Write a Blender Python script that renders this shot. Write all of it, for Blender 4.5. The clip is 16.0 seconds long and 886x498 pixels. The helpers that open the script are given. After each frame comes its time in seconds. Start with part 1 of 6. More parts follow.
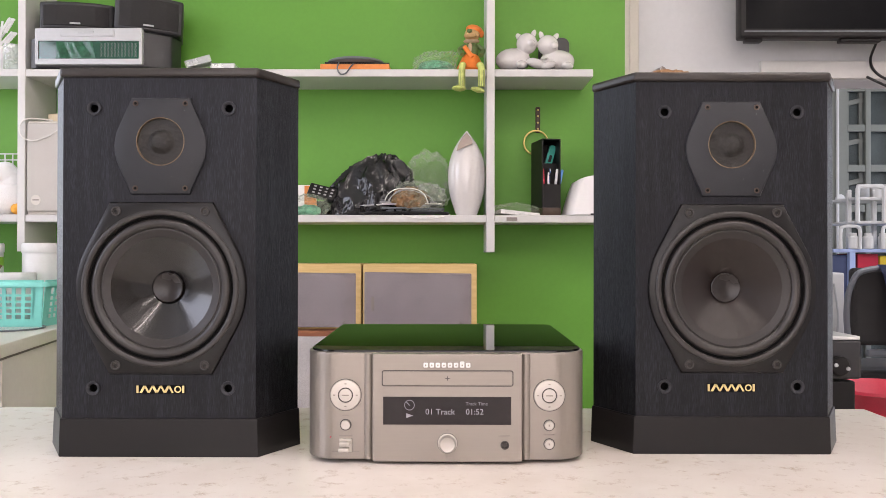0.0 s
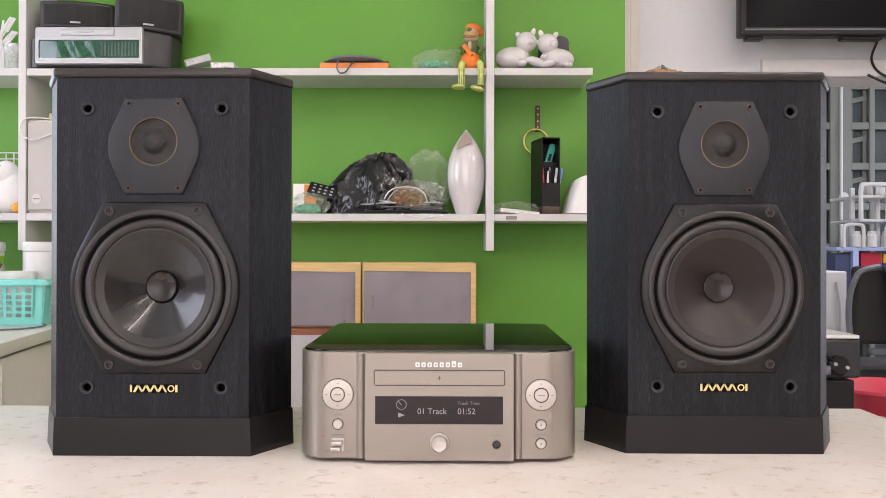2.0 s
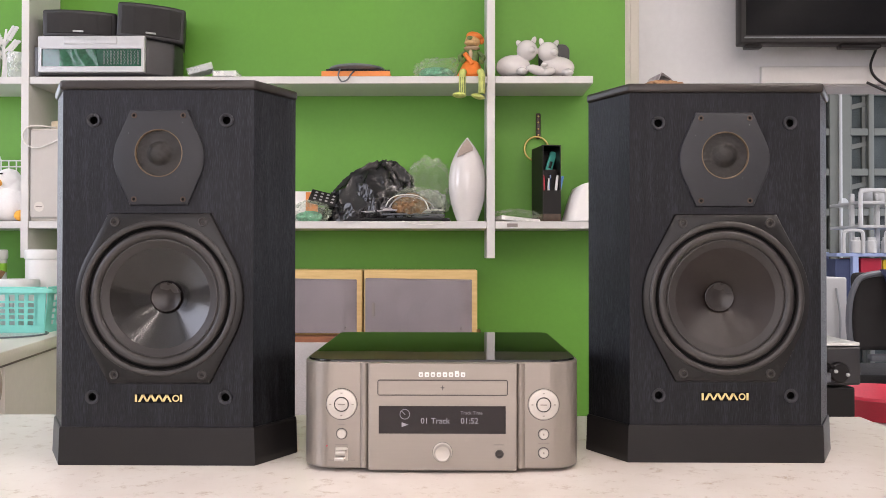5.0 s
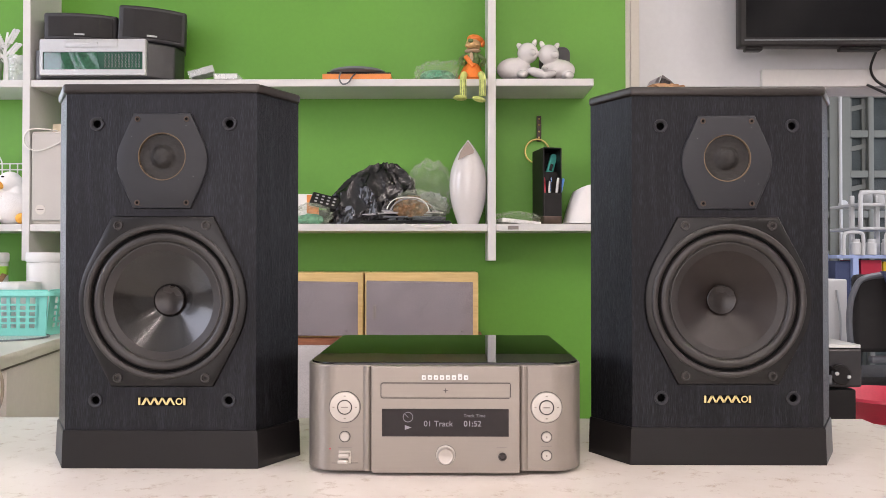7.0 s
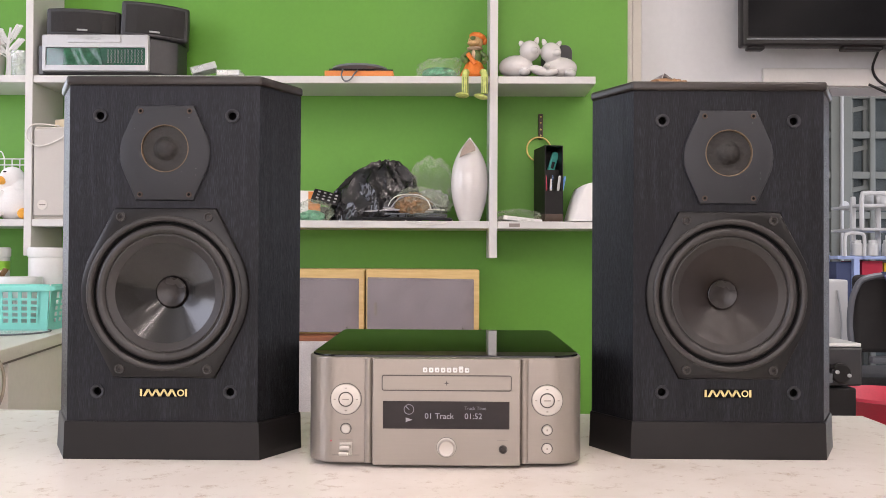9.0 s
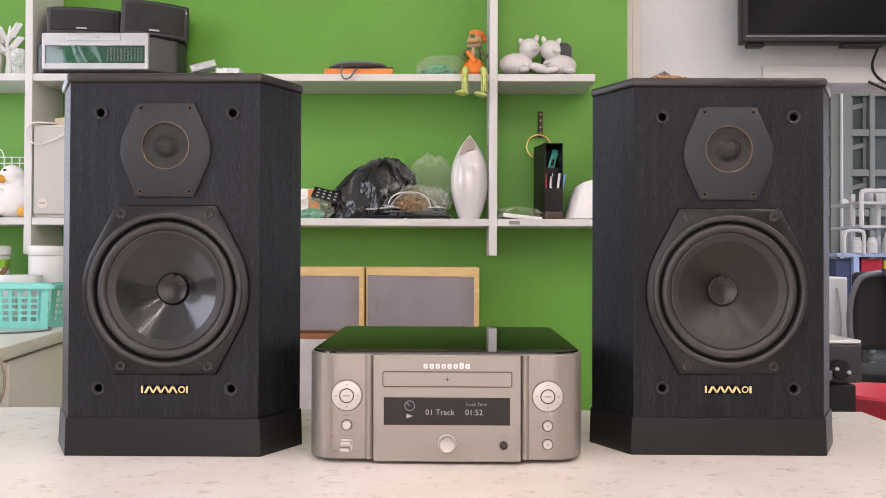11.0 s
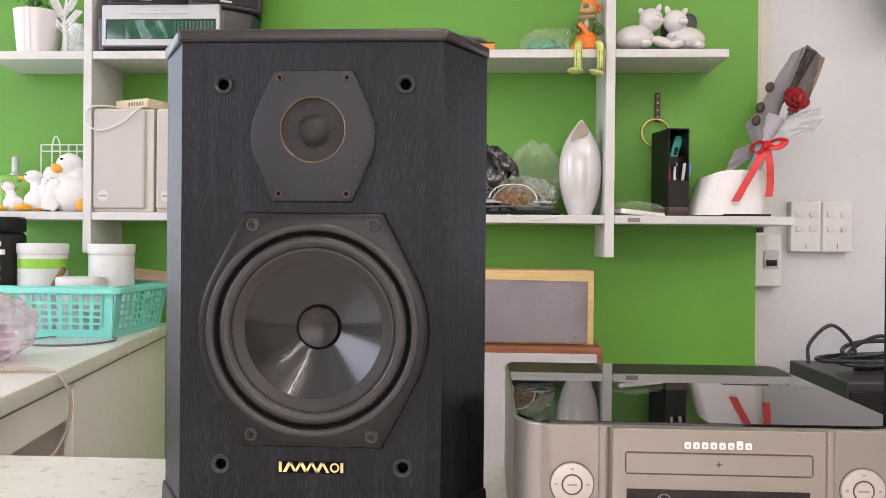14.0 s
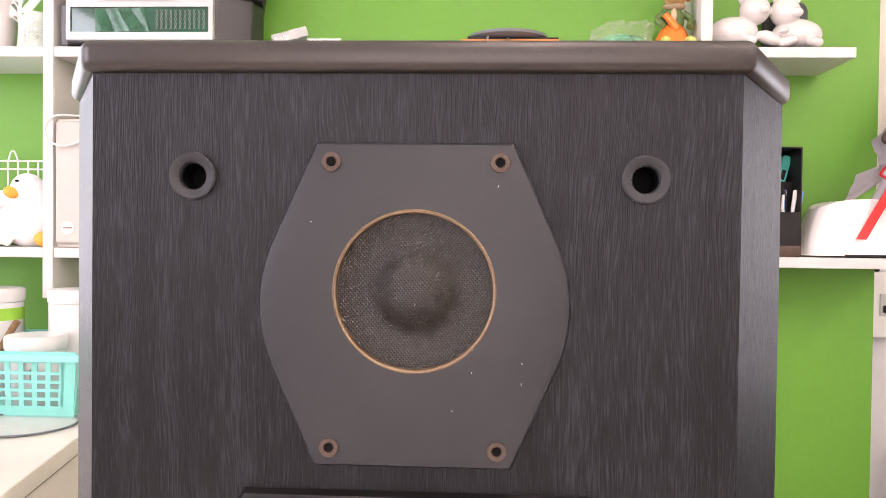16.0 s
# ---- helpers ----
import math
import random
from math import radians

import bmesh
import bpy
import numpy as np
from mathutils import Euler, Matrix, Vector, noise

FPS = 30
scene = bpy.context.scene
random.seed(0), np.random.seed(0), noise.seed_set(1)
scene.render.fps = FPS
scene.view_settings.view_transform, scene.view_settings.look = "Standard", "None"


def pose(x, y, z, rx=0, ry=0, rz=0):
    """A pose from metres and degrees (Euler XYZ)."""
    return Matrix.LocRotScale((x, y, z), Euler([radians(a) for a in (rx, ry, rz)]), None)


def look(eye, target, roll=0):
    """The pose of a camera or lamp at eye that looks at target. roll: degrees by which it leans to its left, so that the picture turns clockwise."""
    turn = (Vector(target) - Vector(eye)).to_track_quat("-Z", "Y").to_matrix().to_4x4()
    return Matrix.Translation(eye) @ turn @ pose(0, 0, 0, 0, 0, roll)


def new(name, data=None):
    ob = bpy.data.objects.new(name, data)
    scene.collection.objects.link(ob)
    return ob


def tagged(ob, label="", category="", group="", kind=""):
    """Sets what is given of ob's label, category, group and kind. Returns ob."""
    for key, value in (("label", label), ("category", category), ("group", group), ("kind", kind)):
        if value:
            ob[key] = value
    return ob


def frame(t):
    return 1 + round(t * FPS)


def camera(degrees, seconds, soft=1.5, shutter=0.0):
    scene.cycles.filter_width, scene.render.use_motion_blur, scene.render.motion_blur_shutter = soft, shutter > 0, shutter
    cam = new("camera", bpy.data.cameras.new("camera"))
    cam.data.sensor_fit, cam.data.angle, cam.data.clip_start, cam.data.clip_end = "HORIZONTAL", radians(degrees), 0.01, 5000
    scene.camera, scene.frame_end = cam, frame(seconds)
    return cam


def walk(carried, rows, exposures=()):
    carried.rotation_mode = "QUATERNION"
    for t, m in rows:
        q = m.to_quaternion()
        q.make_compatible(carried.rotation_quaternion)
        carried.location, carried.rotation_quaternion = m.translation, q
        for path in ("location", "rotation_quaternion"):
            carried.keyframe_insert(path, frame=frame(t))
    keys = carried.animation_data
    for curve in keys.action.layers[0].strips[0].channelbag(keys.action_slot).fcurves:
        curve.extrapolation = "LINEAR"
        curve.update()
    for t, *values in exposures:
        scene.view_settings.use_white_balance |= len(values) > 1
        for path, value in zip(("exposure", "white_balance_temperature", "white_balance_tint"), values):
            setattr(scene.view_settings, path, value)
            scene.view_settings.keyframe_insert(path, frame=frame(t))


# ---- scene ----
cam = camera(56.8, 16.0, soft=0.5)
PATH = [
    (0, (0.068, 0.068, 0.986), (0.057, 2.068, 0.998), 0.1),
    (0.5, (0.067, 0.065, 0.984), (0.055, 2.065, 0.994), 0.1),
    (1, (0.073, 0.063, 0.984), (0.055, 2.063, 0.994), 0.1),
    (1.5, (0.08, 0.065, 0.986), (0.063, 2.065, 0.993), 0.1),
    (2, (0.082, 0.067, 0.988), (0.06, 2.067, 0.995), 0.1),
    (2.5, (0.085, 0.064, 0.991), (0.065, 2.064, 1.0), 0.1),
    (3, (0.08, 0.059, 0.991), (0.06, 2.058, 1.002), 0.2),
    (3.5, (0.077, 0.059, 0.992), (0.056, 2.059, 1.004), 0.3),
    (4, (0.079, 0.06, 0.994), (0.057, 2.06, 1.009), 0.2),
    (6.5, (0.076, 0.059, 0.994), (0.055, 2.059, 1.017), 0.0),
    (7, (0.075, 0.058, 0.995), (0.054, 2.057, 1.02), 0.0),
    (7.5, (0.074, 0.056, 0.997), (0.053, 2.055, 1.026), 0.1),
    (8, (0.07, 0.056, 0.995), (0.048, 2.055, 1.023), 0.2),
    (8.5, (0.072, 0.056, 0.99), (0.049, 2.055, 1.015), 0.2),
    (9, (0.074, 0.056, 0.987), (0.051, 2.055, 1.012), 0.3),
    (11.5, (0.073, 0.054, 0.983), (0.051, 2.054, 1.001), 0.2),
    (12, (0.075, 0.049, 0.979), (0.053, 2.049, 0.992), 0.2),
    (12.5, (0.076, 0.051, 0.975), (0.053, 2.051, 0.984), 0.2),
    (13, (0.069, 0.078, 0.97), (0.039, 2.078, 0.973), 0.3),
    (13.5, (-0.003, 0.173, 0.993), (-0.108, 2.17, 0.987), 0.4),
    (14, (-0.116, 0.323, 1.019), (-0.218, 2.32, 1.008), 0.5),
    (14.5, (-0.178, 0.444, 1.053), (-0.274, 2.442, 1.03), 0.5),
    (15, (-0.194, 0.589, 1.096), (-0.295, 2.587, 1.07), 0.4),
    (15.5, (-0.21, 0.677, 1.133), (-0.315, 2.674, 1.099), 0.6),
    (16, (-0.237, 0.727, 1.134), (-0.338, 2.724, 1.094), 0.7),
]
walk(cam, [(t, look(eye, target, roll)) for t, eye, target, roll in PATH], exposures=((0, 0.02, 6800, 23), (13, 0.01, 6850, 24), (14, 0.08, 6800, 21), (15, 0.44, 7000, 27), (16, 0.69, 7300, 32)))


# ---- world, lamps ----
world = bpy.data.worlds.new("sky")
scene.world = world
world.use_nodes = True
wn = world.node_tree
sky = wn.nodes.new("ShaderNodeTexSky")
sky.sky_type = "NISHITA"
sky.sun_disc = False
sky.sun_elevation = radians(48)
sky.sun_rotation = radians(250)
wn.links.new(sky.outputs[0], wn.nodes["Background"].inputs[0])
wn.nodes["Background"].inputs[1].default_value = 0.12


def area_lamp(name, eye, target, w, h, watts, colour):
    d = bpy.data.lights.new(name, "AREA")
    d.shape, d.size, d.size_y, d.energy, d.color = "RECTANGLE", w, h, watts, colour
    ob = new(name, d)
    ob.matrix_world = look(eye, target)
    return ob


def sun_lamp(strength, elevation, azimuth):
    d = bpy.data.lights.new("sun", "SUN")
    d.energy, d.angle, d.color = strength, radians(0.6), (1.0, 0.95, 0.88)
    ob = new("sun", d)
    ob.matrix_world = pose(0, 0, 6, 90 - elevation, 0, azimuth)
    return ob


sun_lamp(2.5, 48, -160)
area_lamp("shopfront_daylight", (-0.2, -2.93, 1.45), (-0.2, 0, 1.2), 3.0, 2.1, 58, (1.0, 0.97, 0.93))
area_lamp("window_daylight", (-2.56, -0.50, 1.72), (0, -0.50, 1.72), 1.56, 1.30, 36, (0.78, 0.88, 1.0))
# added fill out of view, brightens the left wall and left chamfers
area_lamp("left_side_fill", (-2.56, 1.80, 1.42), (0, 1.80, 1.42), 1.06, 1.90, 19, (0.80, 0.89, 1.0))
area_lamp("end_window_daylight", (-1.99, 2.58, 1.50), (-1.99, 0, 1.50), 0.84, 1.28, 11, (0.74, 0.85, 1.0))
# added fill inside the back room, lights the faces towards the doorway
area_lamp("yard_fill", (2.7, 3.25, 2.6), (2.4, 4.9, 0.7), 1.8, 1.0, 46, (0.95, 0.98, 1.0))
# added bluish panel out of view, brightens the loudspeakers' right chamfers
area_lamp("yard_side_fill", (4.55, 5.35, 1.20), (0, 5.35, 1.20), 2.1, 2.2, 42, (0.76, 0.89, 1.0))


# ---- materials ----
def nodes_of(name):
    m = bpy.data.materials.new(name)
    m.use_nodes = True
    t = m.node_tree
    return m, t, t.nodes["Principled BSDF"]


def coords(t, scale):
    c = t.nodes.new("ShaderNodeTexCoord")
    mp = t.nodes.new("ShaderNodeMapping")
    mp.inputs["Scale"].default_value = scale
    t.links.new(c.outputs["Object"], mp.inputs["Vector"])
    return mp.outputs["Vector"]


def noise_node(t, vec, scale, detail=4.0, rough=0.6):
    n = t.nodes.new("ShaderNodeTexNoise")
    n.inputs["Scale"].default_value, n.inputs["Detail"].default_value, n.inputs["Roughness"].default_value = scale, detail, rough
    t.links.new(vec, n.inputs["Vector"])
    return n.outputs["Fac"]


def ramp(t, fac, stops):
    r = t.nodes.new("ShaderNodeValToRGB")
    e = r.color_ramp.elements
    while len(e) < len(stops):
        e.new(0.5)
    for el, (p, c) in zip(e, stops):
        el.position, el.color = p, (*c, 1)
    t.links.new(fac, r.inputs["Fac"])
    return r.outputs["Color"]


def bump_to(t, bsdf, fac, strength, dist):
    b = t.nodes.new("ShaderNodeBump")
    b.inputs["Strength"].default_value, b.inputs["Distance"].default_value = strength, dist
    t.links.new(fac, b.inputs["Height"])
    t.links.new(b.outputs["Normal"], bsdf.inputs["Normal"])


def mat(name, colour, rough=0.5, metal=0.0, spec=0.5, var=0.12, scale=6.0, grain=120.0, bump=0.15, dist=0.0006, stretch=(1, 1, 1), coat=0.0):
    """A surface with broad blotches and fine grain."""
    m, t, b = nodes_of(name)
    v = coords(t, stretch)
    broad = noise_node(t, v, scale, 3)
    fine = noise_node(t, v, grain, 3)
    mix = t.nodes.new("ShaderNodeMath")
    mix.operation = "MULTIPLY_ADD"
    t.links.new(fine, mix.inputs[0])
    mix.inputs[1].default_value = 0.45
    half = t.nodes.new("ShaderNodeMath")
    half.operation = "MULTIPLY"
    half.inputs[1].default_value = 0.55
    t.links.new(broad, half.inputs[0])
    t.links.new(half.outputs[0], mix.inputs[2])
    lo = tuple(max(0.0, c * (1 - var)) for c in colour)
    hi = tuple(min(1.0, c * (1 + var)) for c in colour)
    t.links.new(ramp(t, mix.outputs[0], ((0.32, lo), (0.68, hi))), b.inputs["Base Color"])
    rr = t.nodes.new("ShaderNodeMapRange")
    rr.inputs["To Min"].default_value, rr.inputs["To Max"].default_value = max(0.02, rough - 0.07), min(1, rough + 0.07)
    t.links.new(broad, rr.inputs["Value"])
    t.links.new(rr.outputs[0], b.inputs["Roughness"])
    b.inputs["Metallic"].default_value = metal
    b.inputs["Specular IOR Level"].default_value = spec
    b.inputs["Coat Weight"].default_value = coat
    if bump:
        bump_to(t, b, fine, bump, dist)
    return m


def ash_mat():
    """Black-stained ash veneer with open vertical grain."""
    m, t, b = nodes_of("black_ash")
    v = coords(t, (1, 1, 0.045))
    warp = noise_node(t, coords(t, (1, 1, 0.25)), 14, 3)
    w = t.nodes.new("ShaderNodeVectorMath")
    w.operation = "MULTIPLY_ADD"
    comb = t.nodes.new("ShaderNodeCombineXYZ")
    t.links.new(warp, comb.inputs[0])
    t.links.new(comb.outputs[0], w.inputs[0])
    w.inputs[1].default_value = (0.028, 0, 0)
    t.links.new(v, w.inputs[2])
    pores = noise_node(t, w.outputs[0], 1800, 2, 0.5)
    bands = noise_node(t, w.outputs[0], 120, 3, 0.6)
    s = t.nodes.new("ShaderNodeMath")
    s.operation = "MULTIPLY_ADD"
    t.links.new(bands, s.inputs[0])
    s.inputs[1].default_value = 0.45
    t.links.new(pores, s.inputs[2])
    t.links.new(ramp(t, s.outputs[0], ((0.61, (0.0005, 0.0005, 0.0006)), (0.74, (0.0031, 0.0033, 0.0038)), (0.90, (0.0150, 0.0172, 0.0212)))), b.inputs["Base Color"])
    b.inputs["Roughness"].default_value = 0.42
    b.inputs["Specular IOR Level"].default_value = 0.24
    b.inputs["Coat Weight"].default_value = 0.08
    b.inputs["Coat Roughness"].default_value = 0.30
    b.inputs["Specular Tint"].default_value = (0.91, 0.90, 1.0, 1)
    bump_to(t, b, s.outputs[0], 0.75, 0.0007)
    return m


def marble_mat():
    m, t, b = nodes_of("pale_marble")
    v = coords(t, (1, 1, 1))
    soft = noise_node(t, v, 3.2, 6, 0.62)
    spots = noise_node(t, v, 44, 8, 0.78)
    base = ramp(t, soft, ((0.3, (0.68, 0.61, 0.54)), (0.5, (0.77, 0.71, 0.65)), (0.7, (0.82, 0.78, 0.72))))
    stain = ramp(t, spots, ((0.55, (0, 0, 0)), (0.68, (0.66, 0.66, 0.66))))
    mx = t.nodes.new("ShaderNodeMix")
    mx.data_type = "RGBA"
    t.links.new(stain, mx.inputs["Factor"])
    t.links.new(base, mx.inputs["A"])
    mx.inputs["B"].default_value = (0.42, 0.32, 0.22, 1)
    t.links.new(mx.outputs["Result"], b.inputs["Base Color"])
    b.inputs["Roughness"].default_value = 0.24
    bump_to(t, b, spots, 0.05, 0.0004)
    return m


def clear_mat(name, colour, seen):
    """Thin film: mostly see-through, with gloss."""
    m, t, b = nodes_of(name)
    b.inputs["Base Color"].default_value = (*colour, 1)
    b.inputs["Roughness"].default_value = 0.12
    tr = t.nodes.new("ShaderNodeBsdfTransparent")
    mx = t.nodes.new("ShaderNodeMixShader")
    v = coords(t, (1, 1, 1))
    f = noise_node(t, v, 40, 4)
    r = t.nodes.new("ShaderNodeMapRange")
    r.inputs["To Min"].default_value, r.inputs["To Max"].default_value = max(0, seen - 0.2), min(1, seen + 0.2)
    t.links.new(f, r.inputs["Value"])
    t.links.new(r.outputs[0], mx.inputs[0])
    t.links.new(tr.outputs[0], mx.inputs[1])
    t.links.new(b.outputs[0], mx.inputs[2])
    t.links.new(mx.outputs[0], t.nodes["Material Output"].inputs["Surface"])
    return m


def glow_mat(name, colour, strength):
    m, t, b = nodes_of(name)
    b.inputs["Base Color"].default_value = (*colour, 1)
    b.inputs["Emission Color"].default_value = (*colour, 1)
    b.inputs["Emission Strength"].default_value = strength
    return m


def cloth_mat(name, colour, colour2, cells):
    m, t, b = nodes_of(name)
    v = coords(t, (1, 1, 1))
    f = noise_node(t, v, cells, 2, 0.9)
    g = noise_node(t, v, 9, 3)
    a = t.nodes.new("ShaderNodeMath")
    a.operation = "MULTIPLY_ADD"
    t.links.new(g, a.inputs[0])
    a.inputs[1].default_value = 0.35
    t.links.new(f, a.inputs[2])
    t.links.new(ramp(t, a.outputs[0], ((0.5, colour), (0.82, colour2))), b.inputs["Base Color"])
    b.inputs["Roughness"].default_value = 0.9
    bump_to(t, b, f, 0.4, 0.0008)
    return m


def wood_mat(name, c1, c2, rough=0.45, stretch=(1, 12, 12)):
    m, t, b = nodes_of(name)
    v = coords(t, stretch)
    f = noise_node(t, v, 9, 5, 0.65)
    t.links.new(ramp(t, f, ((0.3, c1), (0.7, c2))), b.inputs["Base Color"])
    b.inputs["Roughness"].default_value = rough
    bump_to(t, b, f, 0.08, 0.0005)
    return m


def weave_mat():
    """Dark dome cloth: a fine diagonal mesh of brown threads."""
    m, t, b = nodes_of("woven_dome_cloth")
    v = coords(t, (1, 1, 1))
    out = []
    for turn in (-1, 1):
        w = t.nodes.new("ShaderNodeVectorRotate")
        w.rotation_type = "Y_AXIS"
        w.inputs["Angle"].default_value = radians(40 * turn)
        t.links.new(v, w.inputs["Vector"])
        wv = t.nodes.new("ShaderNodeTexWave")
        wv.bands_direction = "X"
        wv.inputs["Scale"].default_value = 330
        wv.inputs["Distortion"].default_value = 0.4
        t.links.new(w.outputs[0], wv.inputs["Vector"])
        out.append(wv.outputs["Fac"])
    mx = t.nodes.new("ShaderNodeMath")
    mx.operation = "MAXIMUM"
    t.links.new(out[0], mx.inputs[0])
    t.links.new(out[1], mx.inputs[1])
    t.links.new(ramp(t, mx.outputs[0], ((0.45, (0.0020, 0.0017, 0.0016)), (0.95, (0.019, 0.0155, 0.0135)))), b.inputs["Base Color"])
    b.inputs["Roughness"].default_value = 0.36
    b.inputs["Specular IOR Level"].default_value = 0.42
    bump_to(t, b, mx.outputs[0], 0.6, 0.0004)
    return m


def creased_mat():
    """Thin black film with sharp creases."""
    m, t, b = nodes_of("black_bag_film")
    v = coords(t, (1, 1, 0.6))
    n = t.nodes.new("ShaderNodeTexNoise")
    n.inputs["Scale"].default_value = 22
    t.links.new(v, n.inputs["Vector"])
    w = t.nodes.new("ShaderNodeVectorMath")
    w.operation = "MULTIPLY_ADD"
    t.links.new(n.outputs["Color"], w.inputs[0])
    w.inputs[1].default_value = (0.05, 0.05, 0.05)
    t.links.new(v, w.inputs[2])
    vo = t.nodes.new("ShaderNodeTexVoronoi")
    vo.feature = "F1"
    vo.inputs["Scale"].default_value = 17
    t.links.new(w.outputs[0], vo.inputs["Vector"])
    bump_to(t, b, vo.outputs["Distance"], 0.8, 0.018)
    t.links.new(ramp(t, n.outputs["Fac"], ((0.3, (0.005, 0.005, 0.006)), (0.7, (0.011, 0.011, 0.012)))), b.inputs["Base Color"])
    b.inputs["Roughness"].default_value = 0.13
    return m


ASH = ash_mat()
MARBLE = marble_mat()
GREEN = mat("green_wall_paint", (0.098, 0.305, 0.028), 0.55, var=0.05, scale=2.5, grain=70, bump=0.12, dist=0.001)
WHITE_WALL = mat("white_wall_paint", (0.615, 0.62, 0.63), 0.6, var=0.04, scale=2, grain=60, bump=0.12, dist=0.001)
LAMINATE = mat("white_shelf_board", (0.61, 0.60, 0.58), 0.4, var=0.04, scale=4, grain=90, bump=0.04)
SHOP_WALL = mat("grey_beige_wall_paint", (0.34, 0.31, 0.28), 0.7, var=0.08, scale=1.5)
CEILING = mat("ceiling_paint", (0.8, 0.8, 0.78), 0.8, var=0.03)
FLOOR = mat("brown_floor_tile", (0.42, 0.37, 0.32), 0.3, var=0.1, scale=3)
CREAM = mat("cream_plastic", (0.62, 0.585, 0.525), 0.45, var=0.05, bump=0.03)
WHITE_PL = mat("white_plastic", (0.67, 0.67, 0.655), 0.35, var=0.04, bump=0.02)
PLASTIC = mat("black_moulded_plastic", (0.0080, 0.0068, 0.0070), 0.42, spec=0.30, var=0.15, grain=900, bump=0.25, dist=0.0002)
FRAME = mat("black_frame_plastic", (0.0050, 0.0043, 0.0042), 0.32, spec=0.34, var=0.15, grain=900, bump=0.1, dist=0.0002)
TOP_BOARD = mat("dusty_black_top_board", (0.0200, 0.0155, 0.0135), 0.34, spec=0.5, var=0.3, scale=12, grain=600, bump=0.1, dist=0.0003)
PLATE = mat("charcoal_moulded_plate", (0.0222, 0.0232, 0.0268), 0.47, spec=0.30, var=0.1, grain=1200, bump=0.3, dist=0.0002)
RUBBER = mat("black_rubber", (0.021, 0.0178, 0.0165), 0.38, var=0.18, scale=25, bump=0.05)
CONE = mat("glossy_cone", (0.0062, 0.0052, 0.0050), 0.20, var=0.05, scale=6, bump=0.0, coat=0.2)
CAP = mat("satin_dust_cap", (0.016, 0.0125, 0.0115), 0.27, spec=0.4, var=0.05, scale=20, bump=0.0)
EDGE_PAPER = mat("brown_cone_edge", (0.019, 0.0155, 0.0145), 0.40, spec=0.4, var=0.08, scale=30, grain=500, bump=0.1, dist=0.0002)
CONE_DULL = mat("dull_brown_cone", (0.0140, 0.0090, 0.0078), 0.32, spec=0.36, var=0.05, scale=18, bump=0.0)
FABRIC = weave_mat()
TAUPE = mat("shaded_glaze", (0.30, 0.235, 0.195), 0.4, var=0.1, scale=20)
RUST = mat("rusty_screw", (0.060, 0.038, 0.028), 0.6, metal=0.3, var=0.5, grain=900)
GOLD = mat("satin_gold", (0.17, 0.115, 0.070), 0.45, metal=0.6, var=0.1)
LOGO = mat("pale_gold_print", (0.75, 0.60, 0.27), 0.45, metal=0.25, var=0.1)
SCREW = mat("dark_screw_steel", (0.045, 0.040, 0.037), 0.45, metal=0.7, var=0.2)
HOLDER = mat("black_lacquer", (0.008, 0.007, 0.007), 0.45, spec=0.3)
VOID = mat("matt_black", (0.004, 0.004, 0.004), 0.9, spec=0.1, var=0.1)
SILVER = mat("champagne_brushed_metal", (0.268, 0.236, 0.207), 0.33, metal=0.55, var=0.03, grain=500, bump=0.08, dist=0.0002, stretch=(0.05, 1, 1))
SILVER_BTN = mat("satin_silver_button", (0.46, 0.425, 0.385), 0.33, metal=0.5, var=0.04)
GROOVE = mat("dark_groove", (0.05, 0.042, 0.038), 0.6, var=0.1)
def lacquer_mat():
    """Black mirror lacquer with a very slight waviness."""
    m, t, b = nodes_of("piano_black_lid")
    f = noise_node(t, coords(t, (1, 1, 1)), 9, 1)
    t.links.new(ramp(t, noise_node(t, coords(t, (1, 1, 1)), 300, 2), ((0.4, (0.003, 0.003, 0.003)), (0.8, (0.006, 0.006, 0.006)))), b.inputs["Base Color"])
    b.inputs["Roughness"].default_value = 0.012
    b.inputs["Specular IOR Level"].default_value = 0.32
    bump_to(t, b, f, 0.03, 0.002)
    return m


PIANO = lacquer_mat()
SCREEN = mat("smoked_display_window", (0.014, 0.009, 0.009), 0.12, spec=0.3, var=0.1, bump=0.0)
DIGITS = glow_mat("lit_display_digits", (0.26, 0.245, 0.27), 0.08)
DIGITS_DIM = glow_mat("dim_display_signs", (0.17, 0.16, 0.18), 0.05)
PRINT = mat("grey_print", (0.22, 0.19, 0.17), 0.6, var=0.1)
YELLOW_WOOD = wood_mat("pale_yellow_wood", (0.55, 0.36, 0.13), (0.70, 0.50, 0.22))
RED_WOOD = wood_mat("red_brown_wood", (0.19, 0.055, 0.025), (0.32, 0.11, 0.045))
GRILLE = cloth_mat("grey_violet_grille_cloth", (0.155, 0.135, 0.150), (0.31, 0.275, 0.29), 420)
GRILLE_PALE = cloth_mat("pale_grille_cloth", (0.40, 0.38, 0.38), (0.54, 0.52, 0.52), 420)
DARK_PL = mat("charcoal_plastic", (0.024, 0.023, 0.025), 0.42, var=0.1, bump=0.05)
BLACK_CLOTH = cloth_mat("black_speaker_cloth", (0.012, 0.011, 0.011), (0.035, 0.033, 0.033), 500)
SATIN = mat("satin_silver_plastic", (0.47, 0.475, 0.475), 0.35, metal=0.25, var=0.04, bump=0.03)
GREEN_GLASS = mat("dark_green_window", (0.005, 0.070, 0.040), 0.05, spec=0.8, var=0.3, scale=9, bump=0.0)
GREEN_SHEEN = mat("pale_green_sheen", (0.035, 0.20, 0.10), 0.12, spec=0.8, var=0.4, scale=40)
